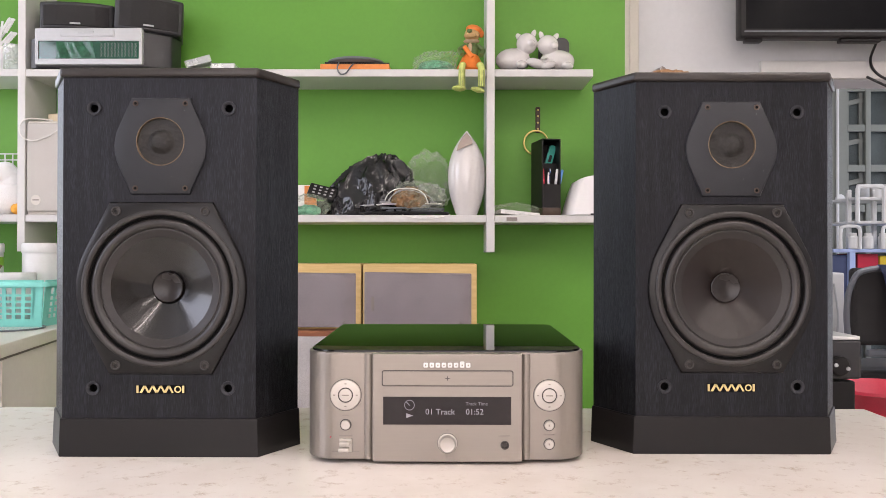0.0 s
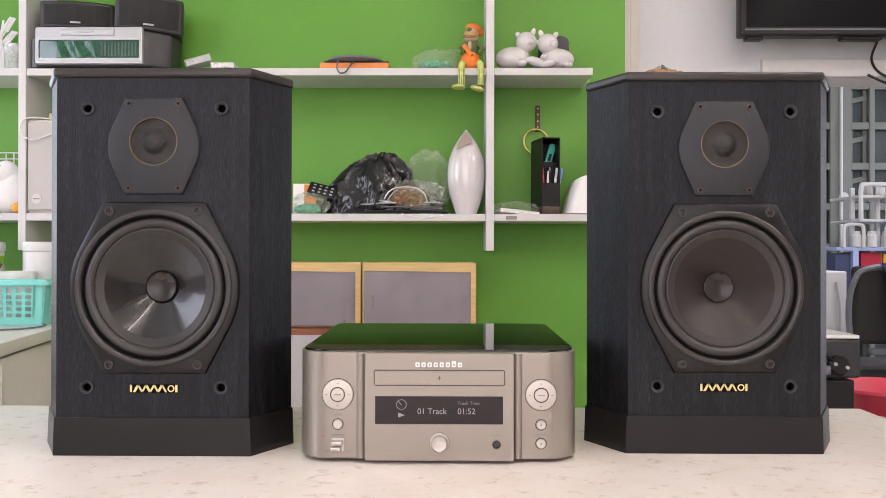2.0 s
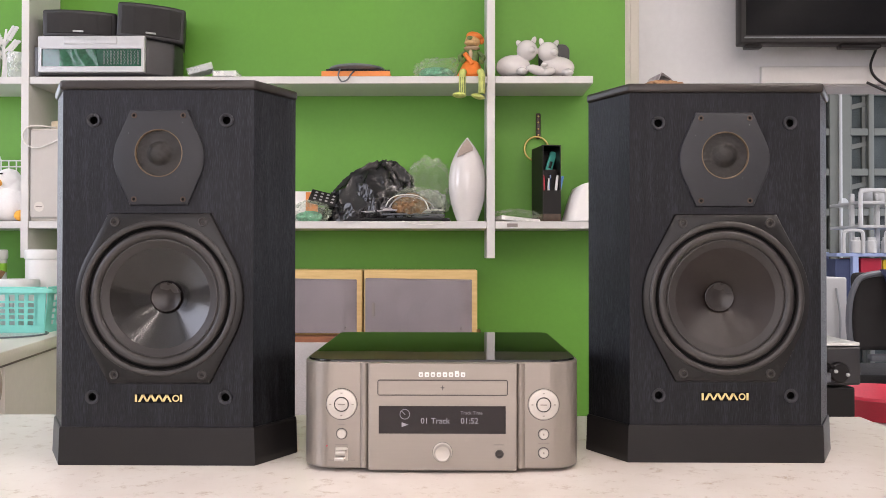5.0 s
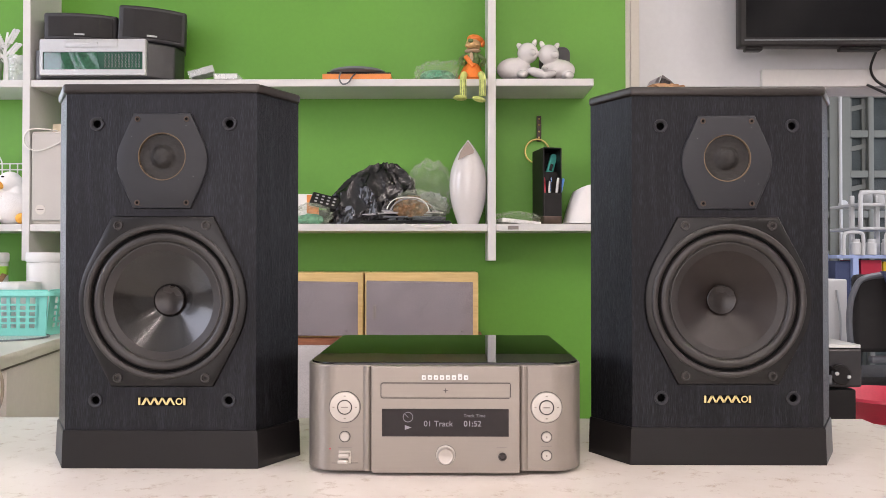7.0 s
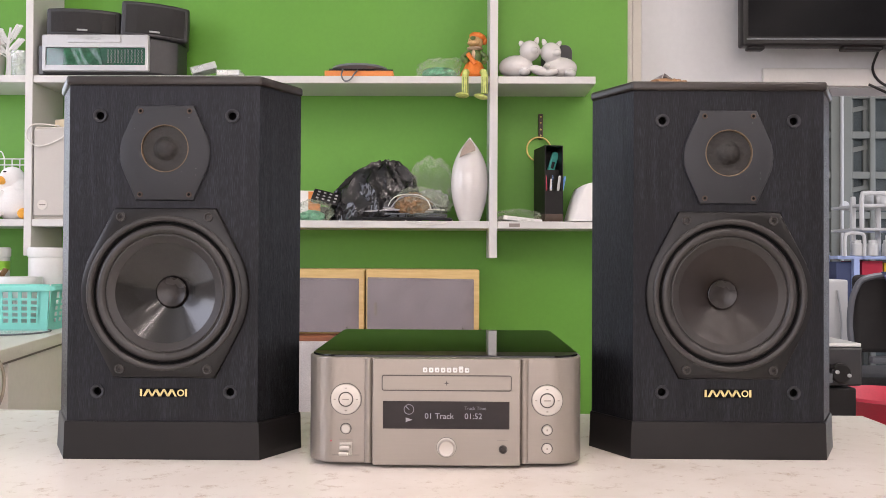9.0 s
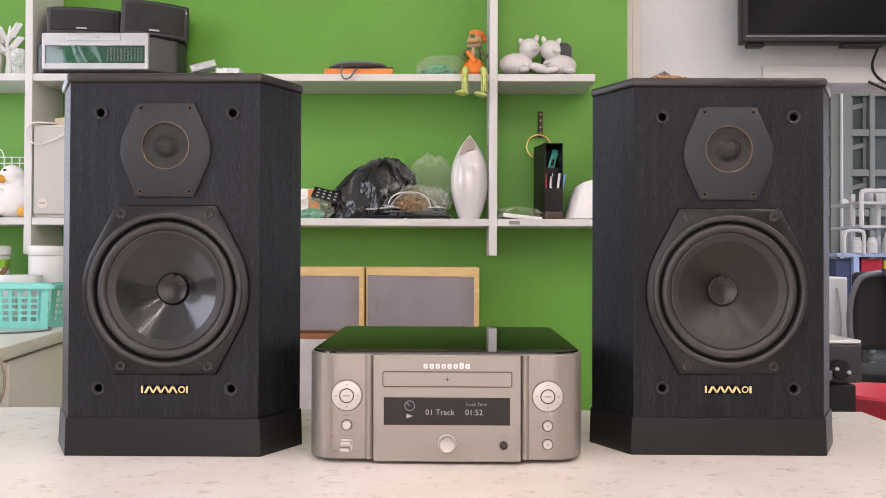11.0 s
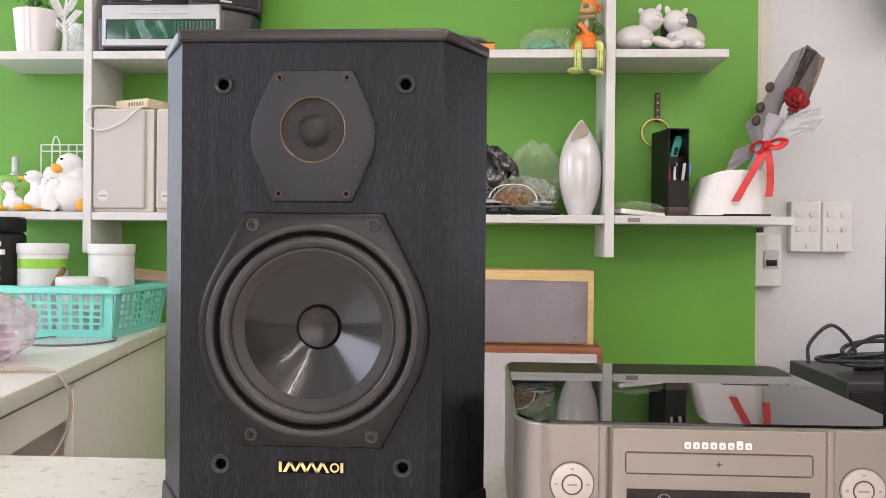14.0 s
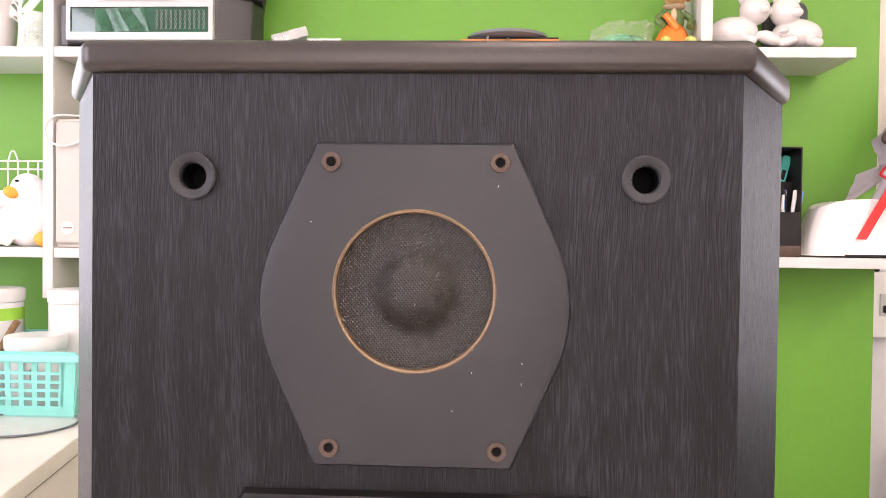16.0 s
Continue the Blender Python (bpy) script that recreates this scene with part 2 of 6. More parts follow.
CERAMIC = mat("white_glazed_ceramic", (0.64, 0.615, 0.595), 0.09, var=0.03, bump=0.0, coat=0.5)
PLUSH = mat("white_plush", (0.80, 0.79, 0.78), 0.9, var=0.06, grain=300, bump=0.7, dist=0.002)
BEAK = mat("orange_felt", (0.80, 0.38, 0.05), 0.7)
BLACK_BAG = creased_mat()
CLEAR_BAG = clear_mat("clear_bag_film", (0.58, 0.66, 0.50), 0.10)
PINK_BAG = clear_mat("pink_bag_film", (0.80, 0.58, 0.68), 0.48)
CLEAR = clear_mat("clear_plastic", (0.8, 0.85, 0.82), 0.3)
TURQUOISE = mat("turquoise_plastic", (0.20, 0.66, 0.58), 0.38, var=0.04, bump=0.03)
BROWN = mat("brown_paper", (0.28, 0.15, 0.07), 0.7, var=0.3, scale=25)
LEATHER = mat("brown_leather", (0.055, 0.030, 0.018), 0.5, var=0.25, scale=40)
WRAP_AMBER = mat("amber_paper", (0.20, 0.105, 0.045), 0.30, var=0.45, scale=40)
BRASS = mat("brass", (0.55, 0.40, 0.14), 0.3, metal=0.9, var=0.1)
ORANGE = mat("orange_card", (0.75, 0.24, 0.05), 0.5, var=0.1)
ORANGE_SKIN = mat("orange_painted_resin", (0.78, 0.20, 0.03), 0.45, var=0.1)
TAN_SKIN = mat("tan_painted_resin", (0.48, 0.30, 0.13), 0.5, var=0.25, scale=60)
GREEN_SKIN = mat("dark_green_painted_resin", (0.10, 0.16, 0.05), 0.5, var=0.3, scale=60)
LIME_SKIN = mat("lime_striped_resin", (0.50, 0.55, 0.16), 0.5, var=0.25, scale=90)
TEAL = mat("teal_plastic", (0.03, 0.40, 0.33), 0.35)
BLUE_PL = mat("blue_plastic", (0.08, 0.25, 0.62), 0.3)
RED_PL = mat("red_plastic", (0.55, 0.03, 0.06), 0.35, var=0.1)
RIBBON = mat("red_satin_ribbon", (0.56, 0.013, 0.012), 0.3, var=0.2, scale=30)
ROSE = mat("dark_red_petals", (0.28, 0.010, 0.014), 0.6, var=0.35, scale=40)
WRAP = mat("grey_wrapping_paper", (0.40, 0.375, 0.40), 0.5, var=0.1, scale=14)
WRAP_DARK = mat("dark_speckled_paper", (0.075, 0.062, 0.060), 0.5, var=0.7, scale=45, grain=220)
WRAP_BROWN = mat("grey_brown_paper", (0.24, 0.205, 0.20), 0.5, var=0.12, scale=14)
WRAP_TAN = mat("tan_wrapping_paper", (0.50, 0.36, 0.24), 0.6, var=0.1)
WRAP_CLEAR = clear_mat("white_wrapping_film", (0.8, 0.8, 0.82), 0.55)
PAPER = mat("white_paper", (0.82, 0.80, 0.78), 0.6, var=0.03)
BLACK_WIRE = mat("black_cable", (0.010, 0.010, 0.011), 0.4)
GREY_WIRE = mat("grey_cable", (0.35, 0.34, 0.35), 0.45)
WHITE_WIRE = mat("white_cable", (0.72, 0.70, 0.66), 0.45)
TAN_WIRE = mat("tan_cable", (0.42, 0.36, 0.28), 0.5)
TV_GLASS = mat("dark_television_glass", (0.006, 0.006, 0.007), 0.16, spec=0.025, var=0.1, bump=0.0)
NAVY = cloth_mat("navy_cloth", (0.045, 0.060, 0.125), (0.10, 0.125, 0.23), 200)
SKY_METAL = mat("pale_blue_enamel", (0.42, 0.52, 0.80), 0.35, var=0.05)
GREY_METAL = mat("grey_painted_metal", (0.13, 0.14, 0.155), 0.4, var=0.1)
GRID_PAINT = mat("grey_green_painted_steel", (0.215, 0.225, 0.20), 0.5, var=0.06)
PANE = mat("dark_window_pane", (0.10, 0.12, 0.12), 0.08, spec=0.7, var=0.35, scale=3, bump=0.0)
LEAF = mat("green_leaf", (0.07, 0.22, 0.03), 0.5, var=0.35, scale=30)
DESK = mat("pale_beige_board", (0.80, 0.76, 0.70), 0.45, var=0.05, scale=3, grain=60)
DESK_TOP = mat("pale_desk_top", (0.74, 0.70, 0.64), 0.35, var=0.07, scale=6)
LABEL_GREEN = mat("green_label", (0.25, 0.55, 0.05), 0.45)
LABEL_GREY = mat("grey_label_print", (0.45, 0.46, 0.46), 0.5)
YELLOW_PL = mat("yellow_card", (0.75, 0.52, 0.03), 0.5)
LIME_TIN = mat("lime_green_tin", (0.16, 0.36, 0.035), 0.35, var=0.2, scale=40)
SAGE_BEADS = mat("green_beads", (0.10, 0.34, 0.20), 0.4, var=0.5, scale=60)


# ---- building helpers ----
def thing(name, m, label, category, group="", kind=""):
    e = new(name)
    e.empty_display_size = 0.05
    e.matrix_world = m
    return tagged(e, label, category, group, kind)


def mesh_from(name, pieces):
    """One mesh out of (bmesh, material) pairs."""
    me = bpy.data.meshes.new(name)
    whole = bmesh.new()
    for i, (bm, m) in enumerate(pieces):
        for f in bm.faces:
            f.material_index = i
        tmp = bpy.data.meshes.new("tmp")
        bm.to_mesh(tmp)
        bm.free()
        whole.from_mesh(tmp)
        bpy.data.meshes.remove(tmp)
        me.materials.append(m)
    whole.to_mesh(me)
    whole.free()
    return me


def smooth(me, angle=35):
    me.shade_smooth()
    me.set_sharp_from_angle(angle=radians(angle))
    # a broad flat face keeps its own normal beside a narrow bevel
    if 12 < len(me.polygons) < 4000:
        att = me.attributes.get("sharp_edge") or me.attributes.new("sharp_edge", "BOOLEAN", "EDGE")
        seen = {}
        for f in me.polygons:
            for k in f.edge_keys:
                seen.setdefault(k, []).append(f)
        for ed in me.edges:
            fs = seen.get(ed.key, ())
            if len(fs) == 2:
                lo, hi = sorted((fs[0].area, fs[1].area))
                if hi > 12 * lo and fs[0].normal.dot(fs[1].normal) < 0.985:
                    att.data[ed.index].value = True


def part(name, bm, material, parent, label="", at=None):
    pieces = bm if isinstance(bm, list) else [(bm, material)]
    me = mesh_from(name, pieces)
    smooth(me)
    ob = new(name, me)
    ob.parent = parent
    if at is not None:
        ob.matrix_basis = at
    if label:
        ob["label"] = label
    return ob


def solo(name, bm, material, label, category, group="", kind="", at=None):
    """A thing of one mesh."""
    pieces = bm if isinstance(bm, list) else [(bm, material)]
    me = mesh_from(name, pieces)
    smooth(me)
    ob = new(name, me)
    if at is not None:
        ob.matrix_basis = at
    return tagged(ob, label, category, group, kind)


def box(x0, x1, y0, y1, z0, z1, bevel=0.0, seg=2, bm=None):
    b = bmesh.new()
    bmesh.ops.create_cube(b, size=1)
    for v in b.verts:
        v.co = Vector(((x0 + x1) / 2 + v.co.x * (x1 - x0), (y0 + y1) / 2 + v.co.y * (y1 - y0), (z0 + z1) / 2 + v.co.z * (z1 - z0)))
    if bevel:
        bmesh.ops.bevel(b, geom=b.edges[:], offset=bevel, segments=seg, profile=0.5, affect="EDGES")
    return add(bm, b)


def add(bm, b, m=None):
    """Joins b into bm (moved by m) and returns the result."""
    if m is not None:
        bmesh.ops.transform(b, matrix=m, verts=b.verts)
    if bm is None:
        return b
    tmp = bpy.data.meshes.new("tmp")
    b.to_mesh(tmp)
    b.free()
    bm.from_mesh(tmp)
    bpy.data.meshes.remove(tmp)
    return bm


def lathe(profile, seg=32, axis="z", bm=None, closed_ends=True):
    """Turns (radius, height) pairs round an axis; axis y: heights run along y."""
    b = bmesh.new()
    rings = []
    for r, h in profile:
        if r < 1e-6:
            rings.append([b.verts.new((0, 0, h))])
        else:
            rings.append([b.verts.new((r * math.cos(2 * math.pi * i / seg), r * math.sin(2 * math.pi * i / seg), h)) for i in range(seg)])
    for p, q in zip(rings, rings[1:]):
        for i in range(seg):
            j = (i + 1) % seg
            if len(p) == 1 and len(q) == 1:
                continue
            if len(p) == 1:
                b.faces.new((p[0], q[j], q[i]))
            elif len(q) == 1:
                b.faces.new((p[i], p[j], q[0]))
            else:
                b.faces.new((p[i], p[j], q[j], q[i]))
    if closed_ends:
        for ring in (rings[0], rings[-1]):
            if len(ring) > 1:
                b.faces.new(ring)
    bmesh.ops.recalc_face_normals(b, faces=b.faces)
    if axis == "y":
        bmesh.ops.transform(b, matrix=pose(0, 0, 0, -90), verts=b.verts)
    if axis == "x":
        bmesh.ops.transform(b, matrix=pose(0, 0, 0, 0, 90), verts=b.verts)
    return add(bm, b)


def tube(pts, r, seg=8, closed=False, bm=None, flat=1.0):
    """A round bar along a smooth line of points."""
    b = bmesh.new()
    pts = [Vector(p) for p in pts]
    n = len(pts)
    rings, up = [], Vector((0.13, 0.31, 0.94)).normalized()
    for i, p in enumerate(pts):
        a = pts[(i - 1) % n] if (closed or i) else p
        c = pts[(i + 1) % n] if (closed or i < n - 1) else p
        d = (c - a).normalized()
        if abs(d.dot(up)) > 0.99:
            up = Vector((1, 0, 0))
        s = d.cross(up).normalized()
        u = s.cross(d).normalized()
        up = u
        rr = r[i] if isinstance(r, (list, tuple)) else r
        rings.append([b.verts.new(p + rr * (math.cos(2 * math.pi * k / seg) * s + flat * math.sin(2 * math.pi * k / seg) * u)) for k in range(seg)])
    pairs = list(zip(rings, rings[1:])) + ([(rings[-1], rings[0])] if closed else [])
    for p, q in pairs:
        for k in range(seg):
            j = (k + 1) % seg
            b.faces.new((p[k], p[j], q[j], q[k]))
    if not closed:
        b.faces.new(rings[0][::-1])
        b.faces.new(rings[-1])
    bmesh.ops.recalc_face_normals(b, faces=b.faces)
    return add(bm, b)


def bend(pts, steps=8):
    """Rounds a coarse line of points into a smooth one."""
    p = [Vector(q) for q in pts]
    p = [2 * p[0] - p[1]] + p + [2 * p[-1] - p[-2]]
    out = []
    for i in range(1, len(p) - 2):
        for k in range(steps):
            t = k / steps
            a, b, c, d = p[i - 1], p[i], p[i + 1], p[i + 2]
            out.append(0.5 * (2 * b + (c - a) * t + (2 * a - 5 * b + 4 * c - d) * t * t + (3 * b - a - 3 * c + d) * t ** 3))
    return out + [p[-2]]


def circle(cx, cz, r, n=48):
    return [(cx + r * math.cos(2 * math.pi * i / n), cz + r * math.sin(2 * math.pi * i / n)) for i in range(n)]


def hull_outline(cx, cz, half, tall, r, n=40):
    """Round plate with four corners standing out: the convex hull of a circle and a rectangle."""
    pts = circle(0, 0, r, n * 2) + [(sx * half, sz * tall) for sx in (-1, 1) for sz in (-1, 1)]
    pts = sorted(set(pts))

    def chain(ps):
        h = []
        for p in ps:
            while len(h) > 1 and (h[-1][0] - h[-2][0]) * (p[1] - h[-2][1]) - (h[-1][1] - h[-2][1]) * (p[0] - h[-2][0]) <= 0:
                h.pop()
            h.append(p)
        return h
    hull = chain(pts)[:-1] + chain(pts[::-1])[:-1]
    return [(cx + x, cz + z) for x, z in hull]


def holed_face(b, loops, y):
    """Fills the outline loops[0] less the holes loops[1:], in the plane y; gives the loops of verts."""
    made, edges = [], []
    for lp in loops:
        vs = [b.verts.new((x, y, z)) for x, z in lp]
        made.append(vs)
        edges += [b.edges.new((vs[i], vs[(i + 1) % len(vs)])) for i in range(len(vs))]
    bmesh.ops.triangle_fill(b, edges=edges, use_beauty=True)
    return made


def band(b, p, q):
    for i in range(len(p)):
        j = (i + 1) % len(p)
        b.faces.new((p[i], p[j], q[j], q[i]))


def plate(outline, holes, y_back, y_front, edge, bm=None):
    """A flat plate in the xz plane with rounded rim and holes through it."""
    b = bmesh.new()
    cx = sum(p[0] for p in outline) / len(outline)
    cz = sum(p[1] for p in outline) / len(outline)
    rad = max(abs(p[0] - cx) for p in outline)
    k = 1 - edge / rad
    small = [(cx + (x - cx) * k, cz + (z - cz) * k) for x, z in outline]
    k2 = 1 - 0.3 * edge / rad
    mid = [(cx + (x - cx) * k2, cz + (z - cz) * k2) for x, z in outline]
    loops = holed_face(b, [small] + holes, y_front)
    rim2 = [b.verts.new((x, y_front + (edge * 0.3 if y_back > y_front else -edge * 0.3), z)) for x, z in mid]
    rim1 = [b.verts.new((x, y_front + edge, z)) for x, z in outline]
    rim0 = [b.verts.new((x, y_back, z)) for x, z in outline]
    band(b, loops[0], rim2)
    band(b, rim2, rim1)
    band(b, rim1, rim0)
    for lp, h in zip(loops[1:], holes):
        band(b, lp, [b.verts.new((x, y_back, z)) for x, z in h])
    bmesh.ops.recalc_face_normals(b, faces=b.faces)
    return add(bm, b)


def prism(outline, z0, z1, bevel=0.0, seg=2, bm=None):
    """A plan outline of (x, y) pulled up from z0 to z1."""
    b = bmesh.new()
    vs = [b.verts.new((x, y, z0)) for x, y in outline]
    f = b.faces.new(vs)
    r = bmesh.ops.extrude_face_region(b, geom=[f])
    for v in r["geom"]:
        if isinstance(v, bmesh.types.BMVert):
            v.co.z = z1
    bmesh.ops.recalc_face_normals(b, faces=b.faces)
    if bevel:
        bmesh.ops.bevel(b, geom=b.edges[:], offset=bevel, segments=seg, profile=0.5, affect="EDGES")
    return add(bm, b)


def ball(rx, ry, rz, m=None, sub=3, bm=None):
    b = bmesh.new()
    bmesh.ops.create_icosphere(b, subdivisions=sub, radius=1)
    for v in b.verts:
        v.co = Vector((v.co.x * rx, v.co.y * ry, v.co.z * rz))
    return add(bm, b, m)


def crumple(rx, ry, rz, seed, amount=0.35, freq=3.0, sub=4, flat=-0.75):
    """A crushed bag: a lump with sharp folds and a flat underside, standing on z = 0."""
    b = bmesh.new()
    bmesh.ops.create_icosphere(b, subdivisions=sub, radius=1)
    off = Vector((seed * 3.7, seed * 1.3, seed * 7.1))
    for v in b.verts:
        p = v.co.copy()
        n = 1 - 2 * abs(noise.noise(p * freq + off))
        n2 = 1 - 2 * abs(noise.noise(p * freq * 2.3 + off * 2))
        s = 1 + amount * (0.65 * n + 0.35 * n2 - 0.35)
        q = p * s
        q.z = max(q.z, flat)
        v.co = Vector((q.x * rx, q.y * ry, (q.z - flat) / (1 - flat) * rz))
    return b


def fuse(b, voxel):
    """Melts overlapping lumps into one skin."""
    me = bpy.data.meshes.new("lump")
    b.to_mesh(me)
    b.free()
    tmp = new("lump", me)
    mod = tmp.modifiers.new("skin", "REMESH")
    mod.mode, mod.voxel_size, mod.use_smooth_shade = "VOXEL", voxel, True
    sm = tmp.modifiers.new("soften", "SMOOTH")
    sm.factor, sm.iterations = 0.5, 4
    bpy.context.view_layer.update()
    out_me = bpy.data.meshes.new_from_object(tmp.evaluated_get(bpy.context.evaluated_depsgraph_get()))
    out = bmesh.new()
    out.from_mesh(out_me)
    bpy.data.objects.remove(tmp)
    bpy.data.meshes.remove(me)
    bpy.data.meshes.remove(out_me)
    return out


def sheet(corners, y, curl, seed, nx=10, nz=14, thick=0.0006, ripple=0.004):
    """A thin creased sheet between four (x, z) corners: top left, top right, bottom right, bottom left."""
    b, rows = bmesh.new(), []
    tl, tr, br, bl = [Vector((p[0], 0, p[1])) for p in corners]
    for j in range(nz + 1):
        v = j / nz
        row = []
        for i in range(nx + 1):
            u = i / nx
            p = (tl * (1 - u) + tr * u) * (1 - v) + (bl * (1 - u) + br * u) * v
            n = noise.noise(Vector((u * 2.2 + seed, v * 3.1, seed * 0.7)))
            p.y = y + curl * (2 * u - 1) ** 2 + ripple * (1 - 2 * abs(n))
            p.x += 0.5 * ripple * noise.noise(Vector((v * 4.0, seed, u)))
            row.append(b.verts.new(p))
        rows.append(row)
    for p, q in zip(rows, rows[1:]):
        for i in range(nx):
            b.faces.new((p[i], p[i + 1], q[i + 1], q[i]))
    bmesh.ops.solidify(b, geom=b.faces[:], thickness=thick)
    bmesh.ops.recalc_face_normals(b, faces=b.faces)
    return b


def round_rect(x0, x1, z0, z1, r, n=5):
    out = []
    for cx, cz, a in ((x1 - r, z1 - r, 0), (x0 + r, z1 - r, 90), (x0 + r, z0 + r, 180), (x1 - r, z0 + r, 270)):
        out += [(cx + r * math.cos(radians(a + 90 * i / n)), cz + r * math.sin(radians(a + 90 * i / n))) for i in range(n + 1)]
    return out


def words(text, size, parent, name, x, y, z, material, align="LEFT"):
    """Flat lettering in the built-in font, facing -y."""
    cu = bpy.data.curves.new("lettering", "FONT")
    cu.body, cu.size, cu.align_x, cu.extrude = text, size, align, 0.00005
    tmp = new("lettering", cu)
    me = bpy.data.meshes.new_from_object(tmp.evaluated_get(bpy.context.evaluated_depsgraph_get()))
    bpy.data.objects.remove(tmp)
    bpy.data.curves.remove(cu)
    me.materials.clear()
    me.materials.append(material)
    ob = new(name, me)
    ob.parent = parent
    ob.matrix_basis = pose(x, y, z, 90)
    return ob


# ---- the room ----
def structure(name, bm, material, label, category):
    return solo(name, bm, material, label, category, kind="structure")


WALL_Y, WHITE_Y = 2.53, 2.63
structure("floor", box(-2.7, 4.6, -3.1, 7.1, -0.1, 0), FLOOR, "brown tiled floor of the shop", "floor")
structure("ceiling", box(-2.7, 4.6, -3.1, 7.1, 2.75, 2.9), CEILING, "plain white ceiling above the shop", "ceiling")
wg = plate([(-2.6, 0), (0.60, 0), (0.60, 2.75), (-2.6, 2.75)], [[(-2.42, 0.85), (-1.56, 0.85), (-1.56, 2.15), (-2.42, 2.15)]], 2.76, WALL_Y, 0.0)
structure("wall_green", wg, GREEN, "bright green painted wall behind the shelves", "wall")
wb = plate([(0.602, 0), (1.14, 0), (1.14, 1.53), (2.10, 1.53), (2.10, 0), (2.6, 0), (2.6, 2.75), (0.602, 2.75)], [], 2.76, WHITE_Y, 0.0005)
structure("wall_white", wb, WHITE_WALL, "white painted wall with a doorway", "wall")
# the second opening is unseen, cut only for the added left fill
wl = plate([(-3.0, 0), (2.76, 0), (2.76, 2.75), (-3.0, 2.75)], [[(-1.30, 1.05), (0.30, 1.05), (0.30, 2.40), (-1.30, 2.40)], [(1.25, 0.45), (2.35, 0.45), (2.35, 2.40), (1.25, 2.40)]], 0.1, 0, 0.0005)
bmesh.ops.transform(wl, matrix=pose(-2.6, 0, 0, 0, 0, 90), verts=wl.verts)
structure("wall_left", wl, WHITE_WALL, "white wall with a window opening", "wall")
structure("wall_right", box(2.6, 2.7, -3.0, 2.63, 0, 2.75), WHITE_WALL, "plain white side wall", "wall")
wf = plate([(-2.7, 0), (2.7, 0), (2.7, 2.75), (-2.7, 2.75)], [[(-1.7, 0.4), (1.3, 0.4), (1.3, 2.5), (-1.7, 2.5)]], -3.1, -3.0, 0.0)
structure("wall_front", wf, SHOP_WALL, "grey-beige wall with a wide shopfront opening", "wall")
structure("wall_yard_left", box(0.9, 1.0, 2.76, 7.0, 0, 2.75), WHITE_WALL, "white side wall of the back room", "wall")
# the opening is unseen, cut only for the added side fill
wr = plate([(2.63, 0), (7.0, 0), (7.0, 2.75), (2.63, 2.75)], [[(4.25, 0.05), (6.45, 0.05), (6.45, 2.35), (4.25, 2.35)]], 0, -0.1, 0.0)
bmesh.ops.transform(wr, matrix=pose(4.5, 0, 0, 0, 0, 90), verts=wr.verts)
structure("wall_yard_right", wr, WHITE_WALL, "white far side wall of the back room", "wall")
structure("wall_yard_back", box(0.9, 4.6, 7.0, 7.1, 0, 2.75), WHITE_WALL, "white end wall of the back room", "wall")
trim = box(1.04, 2.20, WHITE_Y - 0.018, WHITE_Y - 0.001, 1.532, 1.588, 0.003)
box(1.04, 1.138, WHITE_Y - 0.018, WHITE_Y - 0.001, 0, 1.530, 0.003, bm=trim)
box(2.102, 2.20, WHITE_Y - 0.018, WHITE_Y - 0.001, 0, 1.530, 0.003, bm=trim)
structure("door_trim", trim, LAMINATE, "white painted frame round the doorway", "door frame")


def ceiling_light(x, y):
    e = thing("ceiling_light", pose(x, y, 2.75, 0, 0, 90), "white ceiling batten with a lit tube", "ceiling light", "ceiling battens")
    part("body", box(-0.62, 0.62, -0.04, 0.04, -0.05, -0.001, 0.004), WHITE_PL, e)
    part("tube", lathe([(0.0, -0.6), (0.014, -0.6), (0.014, 0.6), (0, 0.6)], 16, "x"), TUBE, e, "glowing white tube").location = (0, 0, -0.07)


TUBE = glow_mat("lit_tube", (1.0, 0.965, 0.91), 62)
for lx in (-0.05, 1.15, 2.35):
    for ly in (-0.95, 0.40):
        ceiling_light(lx, ly)

# the marble table
tb = thing("table", pose(0, 0, 0), "pale marble table top with tan specks", "table")
part("table_top", box(-1.15, 0.70, 0.32, 1.312, 0.715, 0.753, 0.004), MARBLE, tb)
for lx in (-1.08, 0.63):
    for ly in (0.40, 1.23):
        part("leg", box(lx - 0.03, lx + 0.03, ly - 0.03, ly + 0.03, 0, 0.7145, 0.003), DESK, tb)


